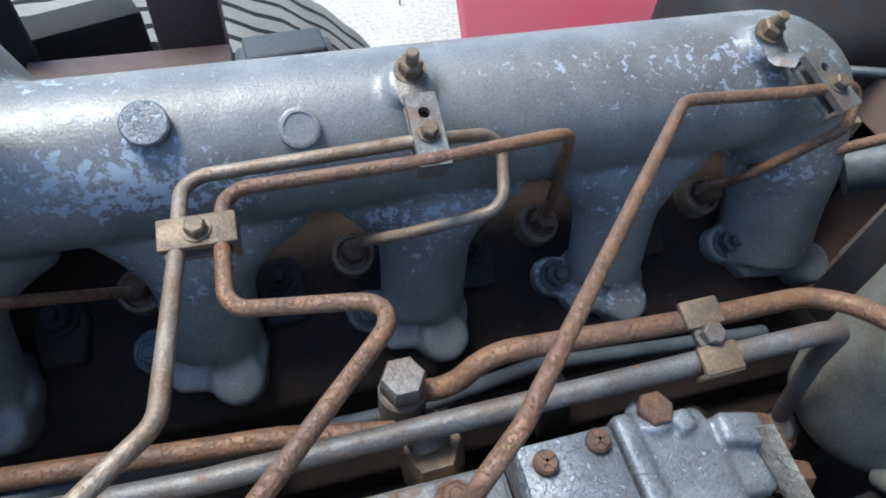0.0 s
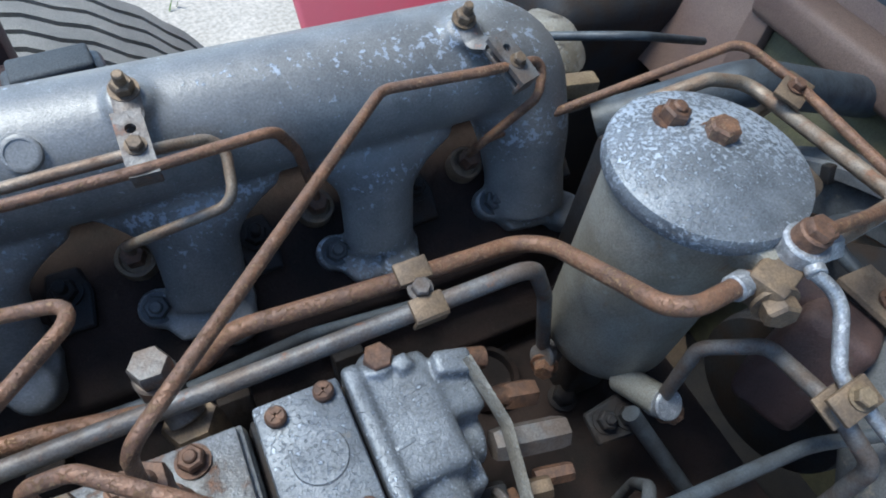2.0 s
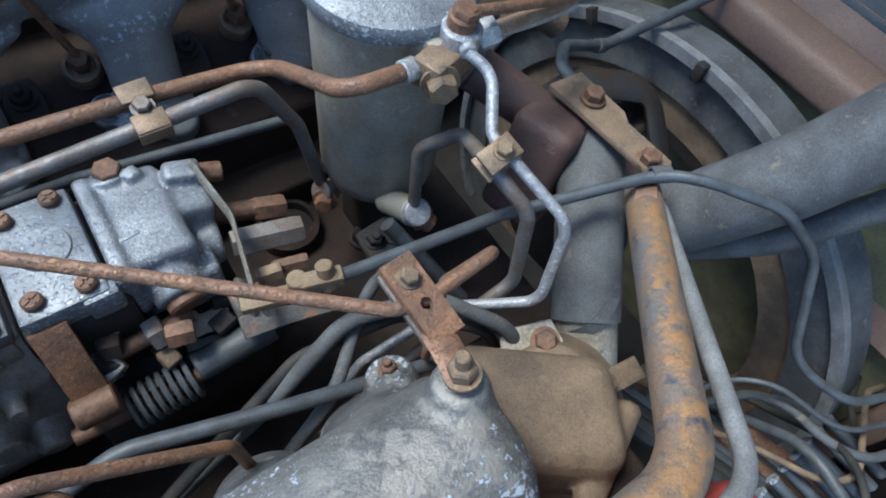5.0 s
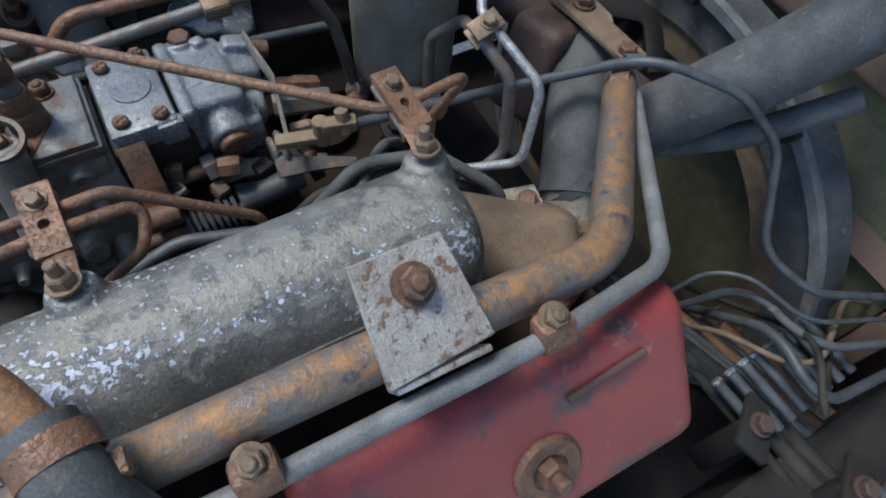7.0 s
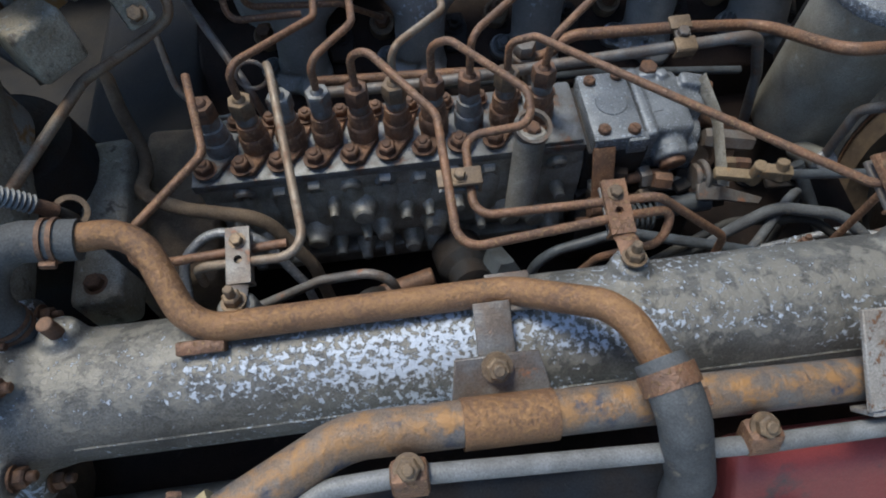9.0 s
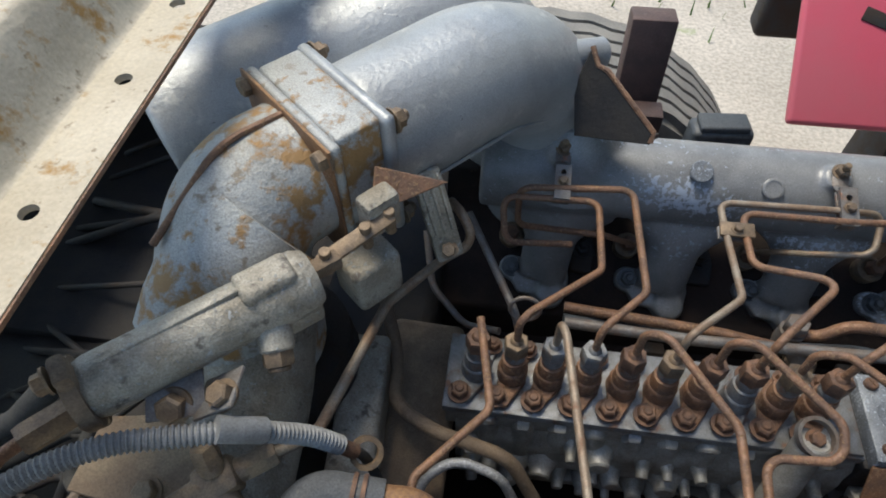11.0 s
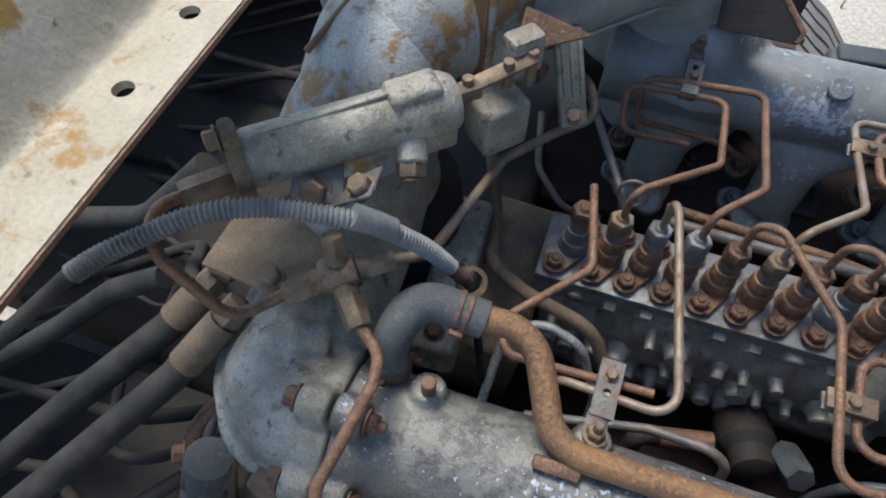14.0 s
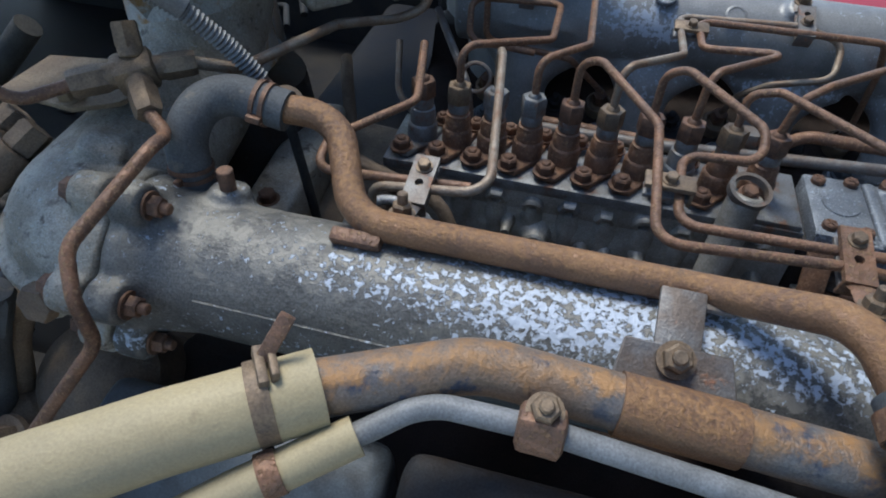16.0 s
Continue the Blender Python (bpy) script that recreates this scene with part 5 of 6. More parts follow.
part("plate", slab(m, [(-0.004, 0.0), (w, 0.0), *rim[1:], (tx - 0.003, ty - 0.02), (-0.010, ty * 0.55)], 0.005), BLACK, gb)
part("edge", sweep([m @ Vector((*q, 0.004)) for q in rim], 0.0028, 8), RUST, gb)
part("side_wall", box(m @ Matrix.Translation((0.5 * w, 0.004, -0.024)), w, 0.005, 0.045, 0.001), BLACK, gb)

act = thing("actuator_cylinder", (-0.46, -0.05, 1.37), "dusty grey cast pneumatic actuator cylinder", "actuator")
a, b = Vector((-0.523, -0.104, 1.402)), Vector((-0.408, 0.003, 1.396))
d = (b - a).normalized()
h = (b - a).length
part("barrel", lathe(axes(a, d), [(0.020, 0), (0.0215, 0.006), (0.0215, h * 0.70), (0.0235, h * 0.72), (0.024, h * 0.95), (0.020, h)], 32), CASTGREY, act)
part("end_cap", join(lathe(axes(a - d * 0.010, d), [(0.024, 0), (0.0255, 0.003), (0.0255, 0.010)], 28), box(axes(a - d * 0.004, d, (0, 0, 1)), 0.068, 0.022, 0.011, 0.004)), BROWN, act, "brown stained end cap")
part("pad", box(axes(a + d * (h * 0.80) + Vector((0, 0, 0.020)), (0, 0, 1), d), 0.040, 0.026, 0.014, 0.005, 3), CASTGREY, act)
part("ridge", box(axes(a + d * (h * 0.38) + Vector((0, 0, 0.0215)), (0, 0, 1), d), 0.095, 0.004, 0.004, 0.001), CASTGREY, act)
bolt(act, a - d * 0.010 + Vector((0.0, 0, 0.026)), -d, 0.0062, BRASS)
bolt(act, a - d * 0.010 + Vector((0.0, 0, -0.026)), -d, 0.0062, BRASS)
part("port", rod((-0.430, -0.028, 1.392), (-0.422, -0.050, 1.377), 0.0125, 18), CASTGREY, act)
part("port_nut", join(hexnut((-0.4245, -0.044, 1.381), (-0.4195, -0.058, 1.371), 0.0115), rod((-0.4195, -0.058, 1.371), (-0.4185, -0.061, 1.369), 0.008)), BRASS, act)
part("heel", box(axes(b - d * 0.018 + Vector((0.006, -0.006, -0.016)), d), 0.02, 0.03, 0.03, 0.004), CASTGREY, act)
lk = thing("linkage", (-0.38, 0.035, 1.39), "rusty flat link with split pins", "linkage")
part("clevis", box(axes((-0.402, 0.012, 1.397), (0, 0, 1), d), 0.026, 0.012, 0.012, 0.002), BROWN, lk)
part("link", box(axes((-0.383, 0.037, 1.400), (0.1, -0.3, 0.95), (0.68, 0.73, 0)), 0.066, 0.013, 0.005, 0.002), BRASS, lk)
for t in (0.0, 0.62, 1.0):
    q = Vector((-0.401, 0.017, 1.398)).lerp(Vector((-0.362, 0.059, 1.400)), t)
    part("pin", rod(q - Vector((0, 0, 0.014)), q + Vector((0, 0, 0.010)), 0.0045), BRASS, lk)

# cross fitting and its pipes
cf = thing("cross_fitting", (-0.454, -0.127, 1.31), "dusty brass four-way pipe fitting", "pipe fitting")
o = Vector((-0.453, -0.127, 1.325))
part("body", box(axes(o, (0, -0.25, 1), (0.75, 0.6, 0)), 0.029, 0.026, 0.022, 0.004), BRASS, cf)
ends = {}
for key, way, l0, l1, r in (("l", (-0.72, -0.68, 0.0), 0.012, 0.044, 0.0108), ("r", (0.80, 0.58, 0.0), 0.012, 0.042, 0.0100), ("b", (0.62, -0.70, -0.25), 0.012, 0.044, 0.0108), ("u", (-0.2, 0.35, 0.85), 0.010, 0.034, 0.0098)):
    w = Vector(way).normalized()
    part("collar", rod(o + w * 0.010, o + w * 0.022, r * 0.9), BRASS, cf)
    part("union_nut", hexnut(o + w * (l0 + 0.006), o + w * l1, r, 0.94), BRASS, cf)
    ends[key] = tuple(o + w * (l1 - 0.002))
pr = 0.0046
pipe("air_pipe", [ends["r"], (-0.398, -0.082, 1.312), (-0.372, 0.050, 1.292), (-0.330, 0.122, 1.272), (-0.302, 0.130, 1.289), (-0.316, 0.145, 1.314), (-0.33, 0.17, 1.30)], pr, PALEPIPE, "bare steel air pipe with rust bands", bend=0.03)
pipe("air_pipe", [ends["b"], (-0.404, -0.172, 1.310), (-0.398, -0.195, 1.318), (-0.412, -0.272, 1.296), (-0.401, -0.292, 1.276), (-0.398, -0.296, 1.240), (-0.44, -0.34, 1.18), (-0.45, -0.35, 1.05)], pr, RUST, "rusty steel air pipe hanging past the flange", bend=0.02)
pipe("air_pipe", [ends["l"], (-0.512, -0.186, 1.322), (-0.550, -0.183, 1.385), (-0.566, -0.158, 1.396), (-0.545, -0.120, 1.386)], pr, RUST, "rusty steel air pipe to the actuator", bend=0.02,
     nuts=[((-0.556, -0.138, 1.390), (-0.532, -0.108, 1.386), 0.011, BRASS)])
pl = thing("mounting_plate", (-0.50, -0.11, 1.29), "dusty bent steel mounting plate", "bracket")
part("plate", slab(Matrix.Translation((0, 0, 1.294)), [(-0.573, -0.142), (-0.503, -0.149), (-0.474, -0.132), (-0.462, -0.105), (-0.516, -0.076), (-0.571, -0.085)], 0.004), DUSTY, pl)
bolt(pl, (-0.512, -0.136, 1.298), (0, -0.15, 1), 0.0075, DUSTY)
part("bent_tab", join(box(axes((-0.476, -0.092, 1.386), (0.35, -0.2, 0.9), (0.9, 0.3, 0)), 0.036, 0.034, 0.003, 0.001), box(axes((-0.448, -0.088, 1.384), (-0.5, 0.1, 0.8), (0.8, 0.2, 0.5)), 0.034, 0.032, 0.003, 0.001)), GREYPIPE, pl)
bolt(pl, (-0.476, -0.098, 1.380), (0.1, -0.6, 0.6), 0.0085, BRASS)
bolt(pl, (-0.442, -0.091, 1.388), (-0.3, -0.2, 0.9), 0.0075, BRASS)

cg = thing("corrugated_conduit", (-0.48, -0.13, 1.38), "grey corrugated plastic conduit", "conduit")
way = even(rounded([(-0.70, -0.34, 1.30), (-0.585, -0.205, 1.392), (-0.515, -0.142, 1.408), (-0.428, -0.108, 1.378), (-0.396, -0.090, 1.334), (-0.378, -0.086, 1.308)], 0.12, 14), 0.0009)
n = len(way)
part("inner_hose", sweep(way[::6], 0.0058, 14), HOSE, cg, "black hose inside the conduit")
way = [q for q in way if q.x > -0.592]
n = len(way)
part("sheath", sweep(way, 0.0066, 16, grow=lambda k: 1.0 + 0.15 * math.sin(k * n * 0.0009 / 0.0036 * 2 * math.pi)), CONDUIT, cg)
part("sleeve", sweep(rounded([(-0.440, -0.1125, 1.387), (-0.428, -0.108, 1.378), (-0.418, -0.102, 1.366)], 0.02), 0.0088, 18), CONDUIT, cg)
part("lead", sweep(rounded([(-0.382, -0.087, 1.315), (-0.364, -0.084, 1.288), (-0.350, -0.090, 1.20), (-0.340, -0.095, 1.12)], 0.03), 0.0042, 10), HOSE, cg)
part("tip", rod((-0.381, -0.087, 1.312), (-0.369, -0.085, 1.295), 0.0058), BOLT, cg)
part("eyelet", ring_clip((-0.362, -0.083, 1.290), (0.4, -0.4, 0.8), 0.009, 0.006, 0.004), BRASS, cg)

# dark flat cover and loose pipes between duct and pump
fc = thing("drive_cover", (-0.40, 0.06, 1.0), "scratched grey flat drive cover", "cover")
part("cover", box(pose(-0.398, -0.018, 1.163, 0, 0, 4), 0.046, 0.185, 0.055, 0.008, 3), CASTGREY, fc)
bolt(fc, (-0.392, -0.092, 1.189), (0, 0, 1), 0.007, BOLT)
sk = thing("dust_shield", (-0.47, 0.03, 1.1), "dark dusty rubber dust shield", "shield")
part("skirt", lathe(axes((-0.50, 0.02, 1.06), (0.1, 0.1, 1)), [(0.10, 0), (0.105, 0.02), (0.09, 0.10), (0.07, 0.18)], 36), DARK, sk)
pipe("oil_pipe", [(-0.41, 0.15, 1.20), (-0.392, 0.105, 1.197), (-0.372, 0.06, 1.16), (-0.365, -0.003, 1.192), (-0.318, -0.022, 1.188), (-0.249, -0.032, 1.174), (-0.214, -0.055, 1.11), (-0.205, -0.07, 1.0)], 0.0068, BROWN, "brown oil pipe beside the pump", bend=0.04, seg=16)
pipe("oil_pipe", [(-0.335, -0.12, 1.10), (-0.33, -0.06, 1.16), (-0.30, -0.04, 1.175), (-0.255, -0.048, 1.165), (-0.225, -0.07, 1.10), (-0.22, -0.08, 1.02)], 0.0048, ZINC, "pale steel oil pipe beside the pump", bend=0.03)
pipe("oil_pipe", [(-0.365, 0.21, 1.20), (-0.352, 0.16, 1.16), (-0.31, 0.12, 1.15), (-0.27, 0.105, 1.17)], 0.004, GREYPIPE, "thin grey oil pipe behind the pump", bend=0.03)
pipe("oil_pipe", [(-0.315, 0.20, 1.25), (-0.255, 0.095, 1.225), (-0.245, 0.09, 1.16)], 0.0042, GREYPIPE, "thin grey oil pipe behind the pump", bend=0.02)
pipe("oil_pipe", [(-0.29, -0.13, 1.16), (-0.19, -0.125, 1.21), (-0.130, -0.135, 1.235), (-0.122, -0.15, 1.16), (-0.12, -0.15, 1.05)], 0.0042, GREYPIPE, "thin grey oil pipe by the near manifold", bend=0.022)
pipe("oil_pipe", [(0.0, -0.09, 1.05), (0.02, -0.08, 1.12), (0.10, -0.075, 1.14), (0.20, -0.10, 1.13), (0.32, -0.12, 1.10)], 0.0055, DARKPIPE, "dark hose beneath the governor", bend=0.04)
pipe("oil_pipe", [(0.06, -0.10, 1.03), (0.12, -0.10, 1.10), (0.22, -0.07, 1.125), (0.30, -0.08, 1.13), (0.36, -0.115, 1.10), (0.38, -0.13, 1.04)], 0.0048, HOSE, "dark hose beneath the governor", bend=0.04)
pipe("oil_pipe", [(0.10, -0.09, 1.04), (0.19, -0.085, 1.11), (0.26, -0.07, 1.145), (0.325, -0.085, 1.14), (0.375, -0.13, 1.11), (0.38, -0.15, 1.04)], 0.0062, RUBBER, "grey rubber hose beneath the governor", "hose", bend=0.04)
pipe("oil_pipe", [(0.16, -0.12, 1.05), (0.23, -0.105, 1.12), (0.285, -0.055, 1.14), (0.315, -0.035, 1.11), (0.35, -0.02, 1.02), (0.36, -0.02, 0.94)], 0.005, RUBBER, "grey rubber hose beneath the governor", "hose", bend=0.04)
lf = thing("feed_pump", (-0.05, -0.03, 1.0), "dark feed pump with blue-grey caps", "feed pump")
part("body", lathe(axes((-0.06, -0.02, 1.045), (0.2, -1, 0.3)), [(0.03, 0), (0.03, 0.03), (0.022, 0.04), (0.022, 0.06), (0.012, 0.065)], 24), DARK, lf)
part("cap", hexnut((-0.02, -0.045, 1.06), (-0.012, -0.08, 1.085), 0.016), DARKPIPE, lf, "blue-grey cap nut")
part("union", rod((-0.09, -0.06, 1.06), (-0.15, -0.07, 1.05), 0.011), BOLT, lf)
part("elbow", sweep(rounded([(-0.145, -0.07, 1.05), (-0.17, -0.08, 1.07), (-0.17, -0.09, 1.02)], 0.015), 0.01, 14), DARK, lf)

# ---- hoses and shapes in the dark rear corner ----
for pts, r, mat, lab in (
        ([(-0.575, -0.150, 1.268), (-0.60, -0.185, 1.245), (-0.665, -0.255, 1.20), (-0.78, -0.36, 1.10)], 0.0135, HOSE, "dusty black rubber hose"),
        ([(-0.545, -0.172, 1.268), (-0.575, -0.22, 1.238), (-0.632, -0.295, 1.20), (-0.75, -0.44, 1.12)], 0.0130, HOSE, "dusty black rubber hose"),
        ([(-0.605, -0.155, 1.280), (-0.66, -0.17, 1.25), (-0.72, -0.20, 1.20), (-0.85, -0.26, 1.10)], 0.0105, HOSE, "dusty black rubber hose"),
        ([(-0.62, -0.05, 1.30), (-0.70, -0.08, 1.22), (-0.80, -0.10, 1.20)], 0.012, HOSE, "dusty black rubber hose"),
        ([(-0.53, -0.20, 1.20), (-0.56, -0.24, 1.19), (-0.57, -0.30, 1.10), (-0.60, -0.33, 0.95)], 0.009, RUST, "rusty steel pipe in the dark corner"),
        ([(-0.54, -0.18, 1.22), (-0.548, -0.255, 1.18), (-0.555, -0.29, 1.08)], 0.005, GREYPIPE, "thin grey pipe in the dark corner"),
        ([(-0.515, -0.20, 1.20), (-0.530, -0.26, 1.17), (-0.54, -0.30, 1.05)], 0.012, BROWN, "brown pipe in the dark corner")):
    ob = pipe("rubber_hose" if mat is HOSE else "steel_pipe", pts, r, mat, lab, "hose" if mat is HOSE else "pipe", bend=0.06, seg=18)
    if mat is HOSE and r > 0.0125:
        p0, p1 = Vector(pts[0]), Vector(pts[1])
        part("ferrule", rod(p0, p0.lerp(p1, 0.8), r * 1.12, 18), BROWN, ob)
        part("union_nut", hexnut(p0 - (p1 - p0) * 0.35, p0, r), BROWN, ob)
vh = thing("upright_hose", (-0.53, -0.28, 1.1), "grey hose with a clamp below the elbow", "hose")
part("hose", sweep(rounded([(-0.522, -0.266, 1.218), (-0.533, -0.285, 1.17), (-0.55, -0.31, 1.08), (-0.56, -0.32, 0.9)], 0.05), 0.019, 24), RUBBER, vh)
part("cap", hexnut((-0.530, -0.279, 1.186), (-0.522, -0.265, 1.216), 0.021), DARKPIPE, vh)
bolt(vh, (-0.548, -0.268, 1.205), (-0.8, -0.4, 0.3), 0.007, BOLT)
mb = thing("water_pump", (-0.47, -0.27, 1.0), "mud-brown lumpy pump housing", "pump housing")
bm = join(lathe(axes((-0.47, -0.25, 1.10), (0.1, -0.5, 0.8)), [(0.05, -0.06), (0.055, 0), (0.05, 0.03), (0.03, 0.045), (0.012, 0.05)], 28),
          lathe(axes((-0.52, -0.30, 1.08), (-0.3, -0.5, 0.7)), [(0.035, -0.05), (0.037, 0), (0.03, 0.02), (0.012, 0.028)], 24),
          lathe(axes((-0.42, -0.29, 1.07), (0.3, -0.5, 0.7)), [(0.035, -0.05), (0.034, 0), (0.028, 0.02), (0.01, 0.026)], 24))
part("casting", bm, BROWN, mb)
bolt(mb, (-0.505, -0.325, 1.108), (-0.2, -0.6, 0.6), 0.016, BROWN)

# ---- crossmember of the cab frame ----
be = thing("cab_crossmember", (-0.55, 0.1, 1.5), "chipped beige pressed-steel crossmember with round holes", "crossmember")


part("lower_flange", holed(-0.547, -0.506, -0.70, 0.85, 1.512, [(-0.528, y, 0.0058) for y in (-0.156, -0.094, -0.052, 0.062, 0.15, 0.26)], 0.005), BEIGE, be)
part("top_web", holed(-0.625, -0.577, -0.70, 0.85, 1.562, [(-0.585, -0.092, 0.014), (-0.585, 0.31, 0.014)], 0.005), BEIGE, be)
prof = [(-0.577 + 0.030 * k / 14, 1.537 + 0.025 * math.cos(math.pi * k / 14)) for k in range(15)]
bm = bmesh.new()
rows_a = [[bm.verts.new((x, y, z - dz)) for x, z in prof] for y, dz in ((-0.70, 0), (0.85, 0))]
for i in range(len(prof) - 1):
    bm.faces.new((rows_a[0][i], rows_a[0][i + 1], rows_a[1][i + 1], rows_a[1][i]))
g = bmesh.ops.extrude_face_region(bm, geom=bm.faces[:])
bmesh.ops.translate(bm, verts=[q for q in g["geom"] if isinstance(q, bmesh.types.BMVert)], vec=(-0.004, 0, -0.004))
part("pressed_step", bm, BEIGE, be)
part("back_web", box(pose(-0.6225, 0.075, 1.535), 0.005, 1.55, 0.05, 0.001), BEIGE, be)
part("edge_rust", box(pose(-0.5052, 0.075, 1.5095), 0.0018, 1.55, 0.0034, 0.0004), RUST, be, "rusty lower edge")
gp = thing("chassis_panel", (-1.0, 0.0, 1.2), "peeling grey-painted chassis panel with rust", "panel", kind="structure")
part("sheet", box(pose(-1.30, 0.1, 1.28, 0, 5), 0.86, 2.4, 0.02, 0.003), GREYPAINT, gp)
part("cable", sweep(rounded([(-0.95, -0.2, 1.335), (-0.96, 0.15, 1.335), (-1.0, 0.5, 1.33)], 0.1), 0.012, 12), TAN, gp)

# ---- behind the far bank ----
rf = thing("side_rail", (-0.1, 0.5, 1.1), "rusty steel side rail behind the engine", "rail")
part("rail", box(pose(-0.14, 0.60, 1.065), 0.20, 0.04, 0.04, 0.004), OXIDE, rf)
part("post", box(pose(-0.080, 0.655, 1.06, -8), 0.070, 0.05, 0.30, 0.004), OXIDE, rf)
part("strut", box(pose(-0.28, 0.66, 1.04, 0, 0, 20), 0.30, 0.05, 0.10, 0.006), BLACK, rf)
fp = thing("filler_neck", (0.005, 0.41, 1.19), "blue-grey cast fitting behind the manifold", "fitting")
part("body", box(pose(0.012, 0.478, 1.13, 0, 0, 5), 0.085, 0.04, 0.07, 0.008, 3), DARKPIPE, fp)
part("lid", box(pose(0.012, 0.478, 1.168, 0, 0, 5), 0.068, 0.034, 0.012, 0.004, 3), GREYPAINT, fp)
WC = (-0.23, 0.88, 0.50)
ty = thing("truck_wheel", (WC[0], WC[1], 0.0), "dusty truck wheel with worn tread", "wheel")
m = axes(WC, (0, 1, 0))
part("tyre", lathe(m, [(0.28, -0.13), (0.36, -0.145), (0.45, -0.145), (0.49, -0.13), (0.497, -0.11), (0.497, 0.11), (0.49, 0.13), (0.45, 0.145), (0.36, 0.145), (0.28, 0.13)], 72), TYRE, ty)
bm = bmesh.new()
for w in (-0.104, -0.062, -0.021, 0.021, 0.062, 0.104):
    strips = []
    for i in range(144):
        a, zig = 2 * math.pi * i / 144, 0.0045 * (1, 0, -1, 0)[i % 4]
        strips.append([bm.verts.new(m @ Vector((r * math.cos(a), r * math.sin(a), w + zig + h))) for r, h in ((0.494, -0.0165), (0.509, -0.0150), (0.509, 0.0150), (0.494, 0.0165))])
    for i in range(144):
        p, q = strips[i], strips[(i + 1) % 144]
        for j in range(3):
            bm.faces.new((p[j], p[j + 1], q[j + 1], q[j]))
part("tread", bm, TYRE, ty)
part("rim", lathe(m, [(0.05, -0.10), (0.24, -0.09), (0.282, -0.13), (0.285, 0.13), (0.24, 0.02), (0.05, 0.0)], 48), RUST, ty)
rp = thing("red_cab_panel", (0.62, 1.35, 0.0), "sun-faded red cab panel standing on the yard", "vehicle panel")
part("panel", box(pose(0.72, 1.40, 0.93, -48), 0.62, 0.03, 0.80, 0.012, 3), PINKRED, rp)
part("inner_panel", box(pose(0.72, 1.62, 0.90), 0.60, 0.10, 0.60, 0.02, 3), DARK, rp)
for x, zz in ((0.50, 0.10), (0.62, -0.14), (0.80, 0.16), (0.92, -0.06)):
    part("bare_patch", box(pose(0.72, 1.40, 0.93, -48) @ pose(x - 0.72, -0.0165, zz, 0, 20), 0.14, 0.004, 0.035, 0.001), DARK, rp)
part("undercarriage", box(pose(0.95, 1.50, 0.32), 0.10, 0.20, 0.64, 0.01), DARK, rp)
rd = thing("side_tank", (0.9, 0.75, 0.5), "dark underside parts beyond the engine", "machinery")
part("tank", box(pose(0.88, 0.70, 0.82), 0.50, 0.30, 0.45, 0.04, 3), DARK, rd)
part("bottle", lathe(axes((0.53, 0.46, 1.06), (0.3, -0.3, 0.9)), [(0.04, -0.06), (0.05, 0), (0.048, 0.04), (0.02, 0.06)], 24), CASTGREY, rd, "grey reservoir")
part("bar", box(pose(0.44, 0.33, 1.14, 0, 0, -10), 0.12, 0.02, 0.02, 0.003), DUSTY, rd)
pipe("wire", [(0.45, 0.45, 1.12), (0.56, 0.34, 1.17), (0.72, 0.38, 1.10)], 0.005, DARKPIPE, "dark wire behind the filter", "cable", bend=0.04)

# tilted cab floor, out of view, added and angled to shade the front
cabn = thing("unseen_cab_shade", (1.6, 0.0, 0.6), "unseen tilted cab floor added to shade the engine front", "truck cab", kind="structure")
part("floor", box(pose(0.83, 0.0, 1.83, 0, -30), 0.06, 2.3, 1.90, 0.02), GREYPAINT, cabn)
part("frame", box(pose(1.36, 0.0, 1.0), 0.10, 2.2, 0.10, 0.01), DARK, cabn)
ip = thing("inner_fender", (-0.7, 0.63, 0.6), "black rubber inner fender with an added near-side shade sheet", "fender", kind="structure")
part("sheet", box(pose(-0.78, 0.63, 0.87), 1.10, 0.012, 0.58, 0.003), BLACK, ip)
# unseen sheet added to keep skylight off the dark rear corner
part("near_shade_sheet", box(pose(-0.98, -0.78, 0.90), 1.10, 0.012, 0.62, 0.003), BLACK, ip)

# chassis rails, inner side and lower clutter
fr = thing("chassis", (0, 0, 0.6), "black grimy chassis rails and undertray", "chassis", kind="structure")
part("tray", box(pose(0.0, 0.0, 0.55), 2.6, 1.1, 0.03, 0.005), BLACK, fr)
part("rail", box(pose(0.0, -0.50, 0.75), 2.6, 0.08, 0.26, 0.005), BLACK, fr)
part("rail", box(pose(0.0, 0.56, 0.75), 2.6, 0.08, 0.26, 0.005), BLACK, fr)
rnd = random.Random(21)
for i in range(9):
    y = -0.33 - 0.045 * i
    x = 0.43 + 0.03 * i
    pipe("chassis_bar", [(x, -0.14 - 0.02 * i, 0.98 - 0.02 * i), (x + 0.12, y, 0.90 - 0.012 * i), (x + 0.16, y - 0.25, 0.86)], rnd.uniform(0.005, 0.013), rnd.choice((RUST, DARKPIPE, BROWN, HOSE)), "dirty steel rod among the front linkage", "rod", bend=0.05, group="front rods")
for x, y in ((0.55, -0.42), (0.60, -0.52), (0.47, -0.50)):
    bs = thing("dirty_bracket", (x, y, 0.8), "dirty blue-grey bracket in the front linkage", "bracket")
    part("plate", box(pose(x, y, 0.93, 20, 10, 30), 0.07, 0.04, 0.010, 0.003), DARK, bs)
    part("stem", box(pose(x, y, 0.86), 0.03, 0.03, 0.14, 0.003), DARK, bs)
    bolt(bs, (x, y, 0.94), (0.1, -0.2, 1), 0.009, OXIDE)

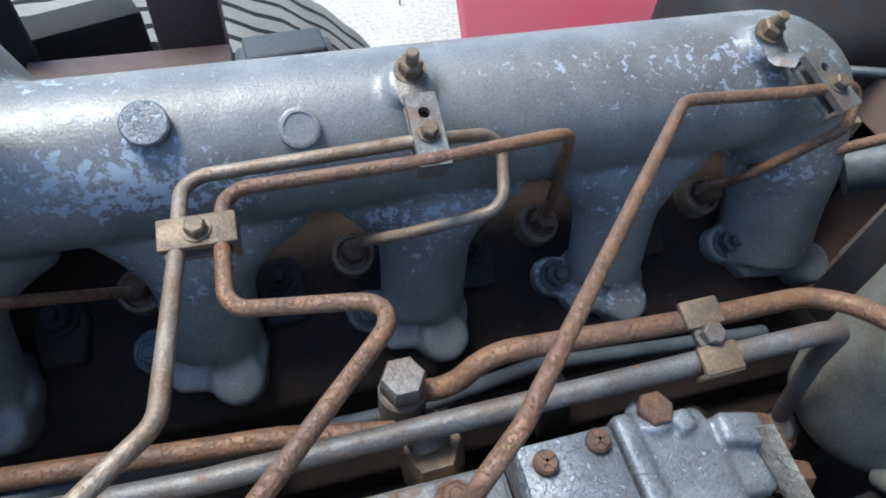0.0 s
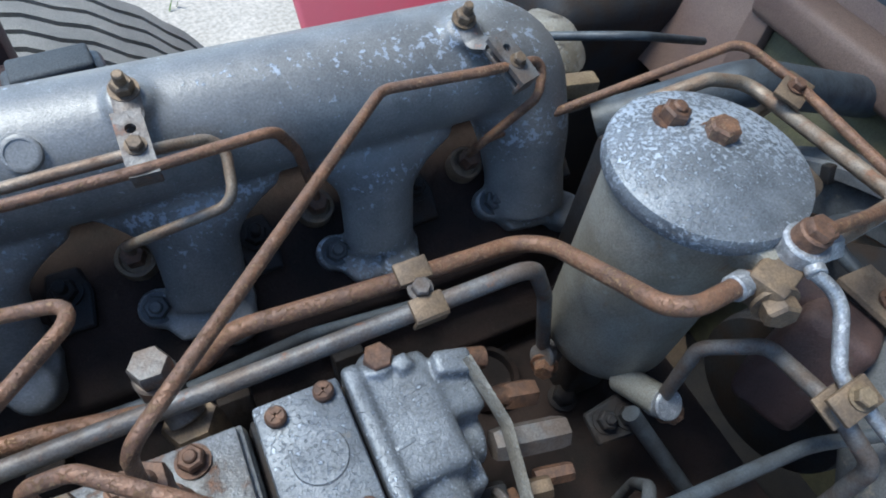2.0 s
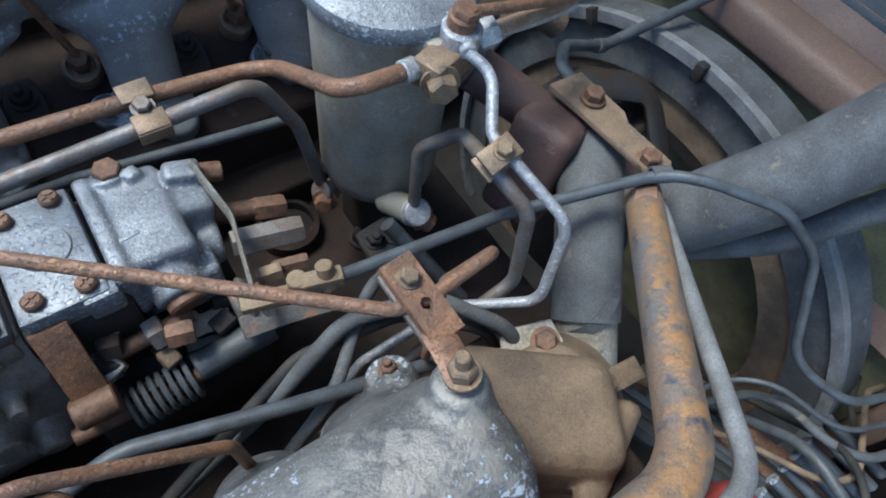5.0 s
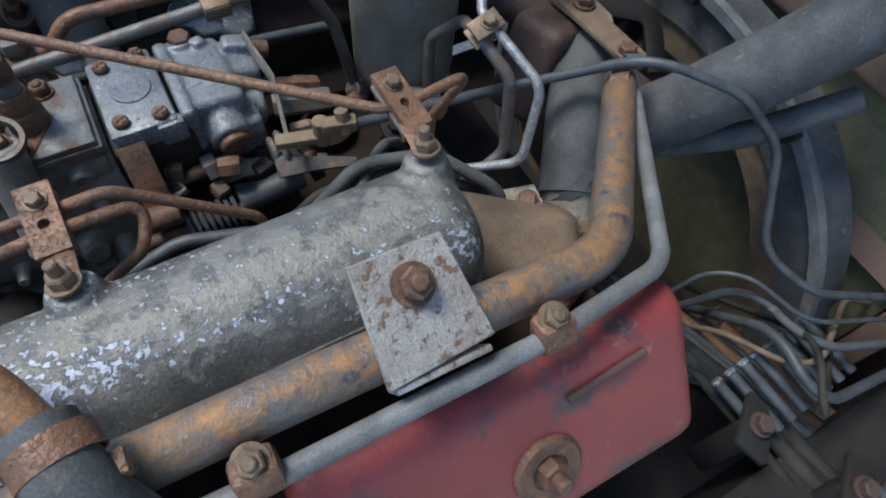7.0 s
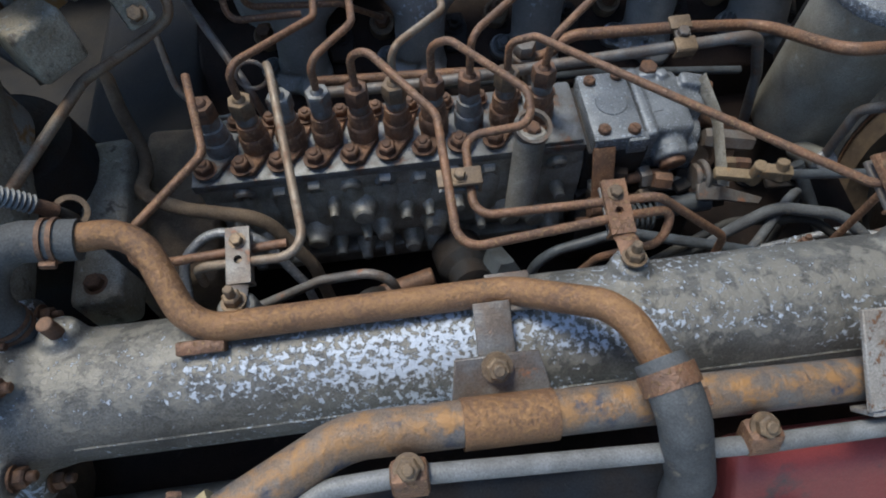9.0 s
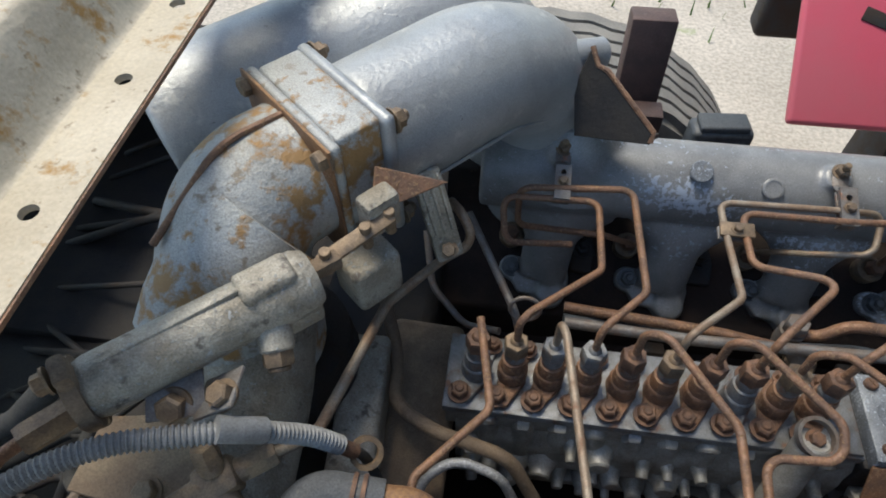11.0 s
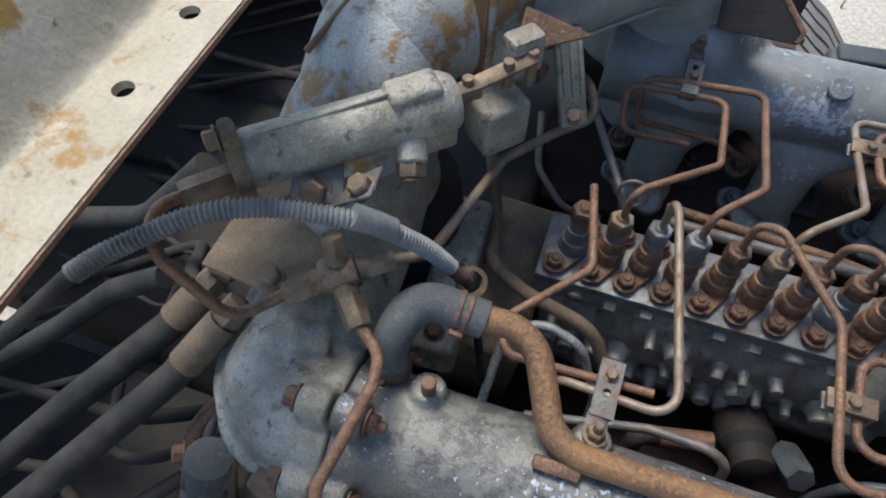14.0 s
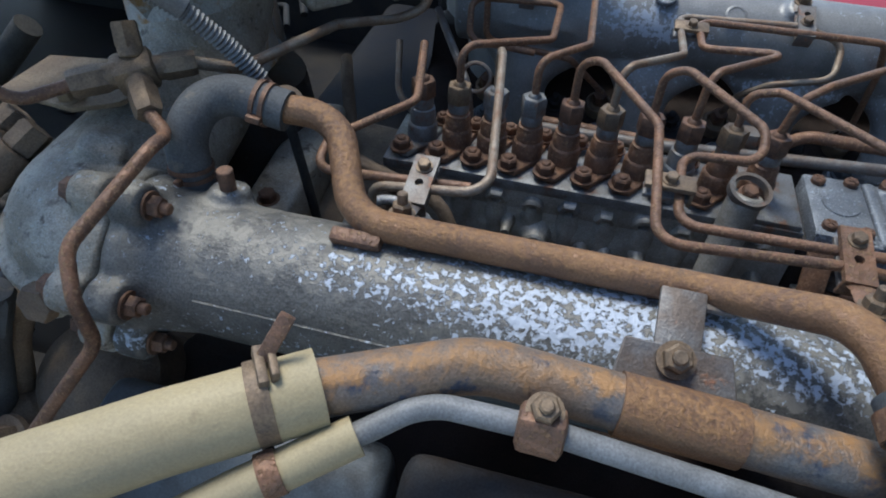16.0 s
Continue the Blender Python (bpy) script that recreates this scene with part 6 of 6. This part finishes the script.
for i in range(5):
    pipe("front_wire", [(0.50 + 0.05 * i, -0.22, 0.78), (0.62 + 0.03 * math.sin(i * 2.1), -0.26 - 0.03 * i, 0.96 + 0.03 * math.cos(i * 1.7)), (0.66 - 0.02 * i, -0.36 - 0.025 * i, 0.97), (0.76, -0.40 - 0.05 * math.sin(i * 2.6), 0.96 - 0.015 * i), (0.95, -0.46 + 0.03 * i, 0.80)], (0.003, 0.005, 0.0035, 0.006, 0.004)[i], (DARKPIPE, RUBBER, BROWN, DARKPIPE, HOSE)[i], "dusty cable looping through the front linkage", "cable", bend=0.06, group="front cables")
# made-up row of dark tubes; the pale ends paint in bright glints
co = thing("glint_tubes", (0.568, -0.362, 0.90), "row of dark tubes with pale ends painted as glints", "oil cooler")
for i in range(8):
    p = Vector((0.5677, -0.3616, 0.93)) + Vector((0.0210, 0.0015, 0.0)) * (i - 1)
    q = p + Vector((0.0129, -0.0735, -0.012))
    part("dark_tube", rod(p, q, 0.0062, 12), DARKPIPE, co)
    part("glint_end", rod(p - (q - p) * 0.06, p, 0.0068, 12), ALU, co, "pale tube end painted as a glint")
gb = thing("gearbox", (-0.75, 0.05, 0.6), "black greasy gearbox housing behind the engine", "gearbox")
part("bell_housing", lathe(axes((-0.46, 0.04, 0.86), (-1, 0, 0)), [(0.24, 0), (0.25, 0.03), (0.22, 0.20), (0.17, 0.35), (0.16, 0.7)], 40), BLACK, gb)
part("side_tray", box(pose(-1.10, -0.36, 0.90, 8), 1.24, 0.40, 0.02, 0.004), BLACK, gb)
part("side_tray", box(pose(-1.10, 0.38, 0.98, -8), 1.24, 0.56, 0.02, 0.004), BLACK, gb)
part("flywheel_cover", box(pose(-0.425, 0.30, 0.88), 0.15, 0.52, 0.42, 0.02, 3), BLACK, gb)
rnd = random.Random(33)
for i in range(16):
    y0 = -0.35 + 0.055 * i + rnd.uniform(-0.02, 0.02)
    pipe("gearbox_line", [(-0.50 - rnd.uniform(0, 0.06), y0 * 0.7, 1.08 + rnd.uniform(0, 0.08)), (-0.62, y0, 1.10 + rnd.uniform(0, 0.14)), (-0.72, y0 + rnd.uniform(-0.12, 0.12), 1.08), (-0.95, y0, 1.0)], rnd.uniform(0.003, 0.0075), rnd.choice((HOSE, BLACK, DARK)), "greasy dark line behind the engine", "hose", bend=0.05, group="gearbox lines")

# thin grass on the yard
bm = bmesh.new()
rnd = random.Random(3)
for i in range(2600):
    cx, cy = rnd.choice(((0.4, 3.6), (1.6, 3.4), (2.6, 4.4), (0.9, 5.2), (-0.6, 4.6)))
    x, y = cx + rnd.gauss(0, 0.45), cy + rnd.gauss(0, 0.4)
    a, hgt = rnd.uniform(0, 6.28), rnd.uniform(0.04, 0.12)
    dx, dy = 0.006 * math.cos(a), 0.006 * math.sin(a)
    bx, by = rnd.uniform(-0.04, 0.04), rnd.uniform(-0.04, 0.04)
    bm.faces.new([bm.verts.new(q) for q in ((x - dx, y - dy, 0.0), (x + dx, y + dy, 0.0), (x + bx, y + by, hgt))])
solid("grass", bm, GRASS, "thin green grass tufts on sandy soil", "grass", kind="stuff")
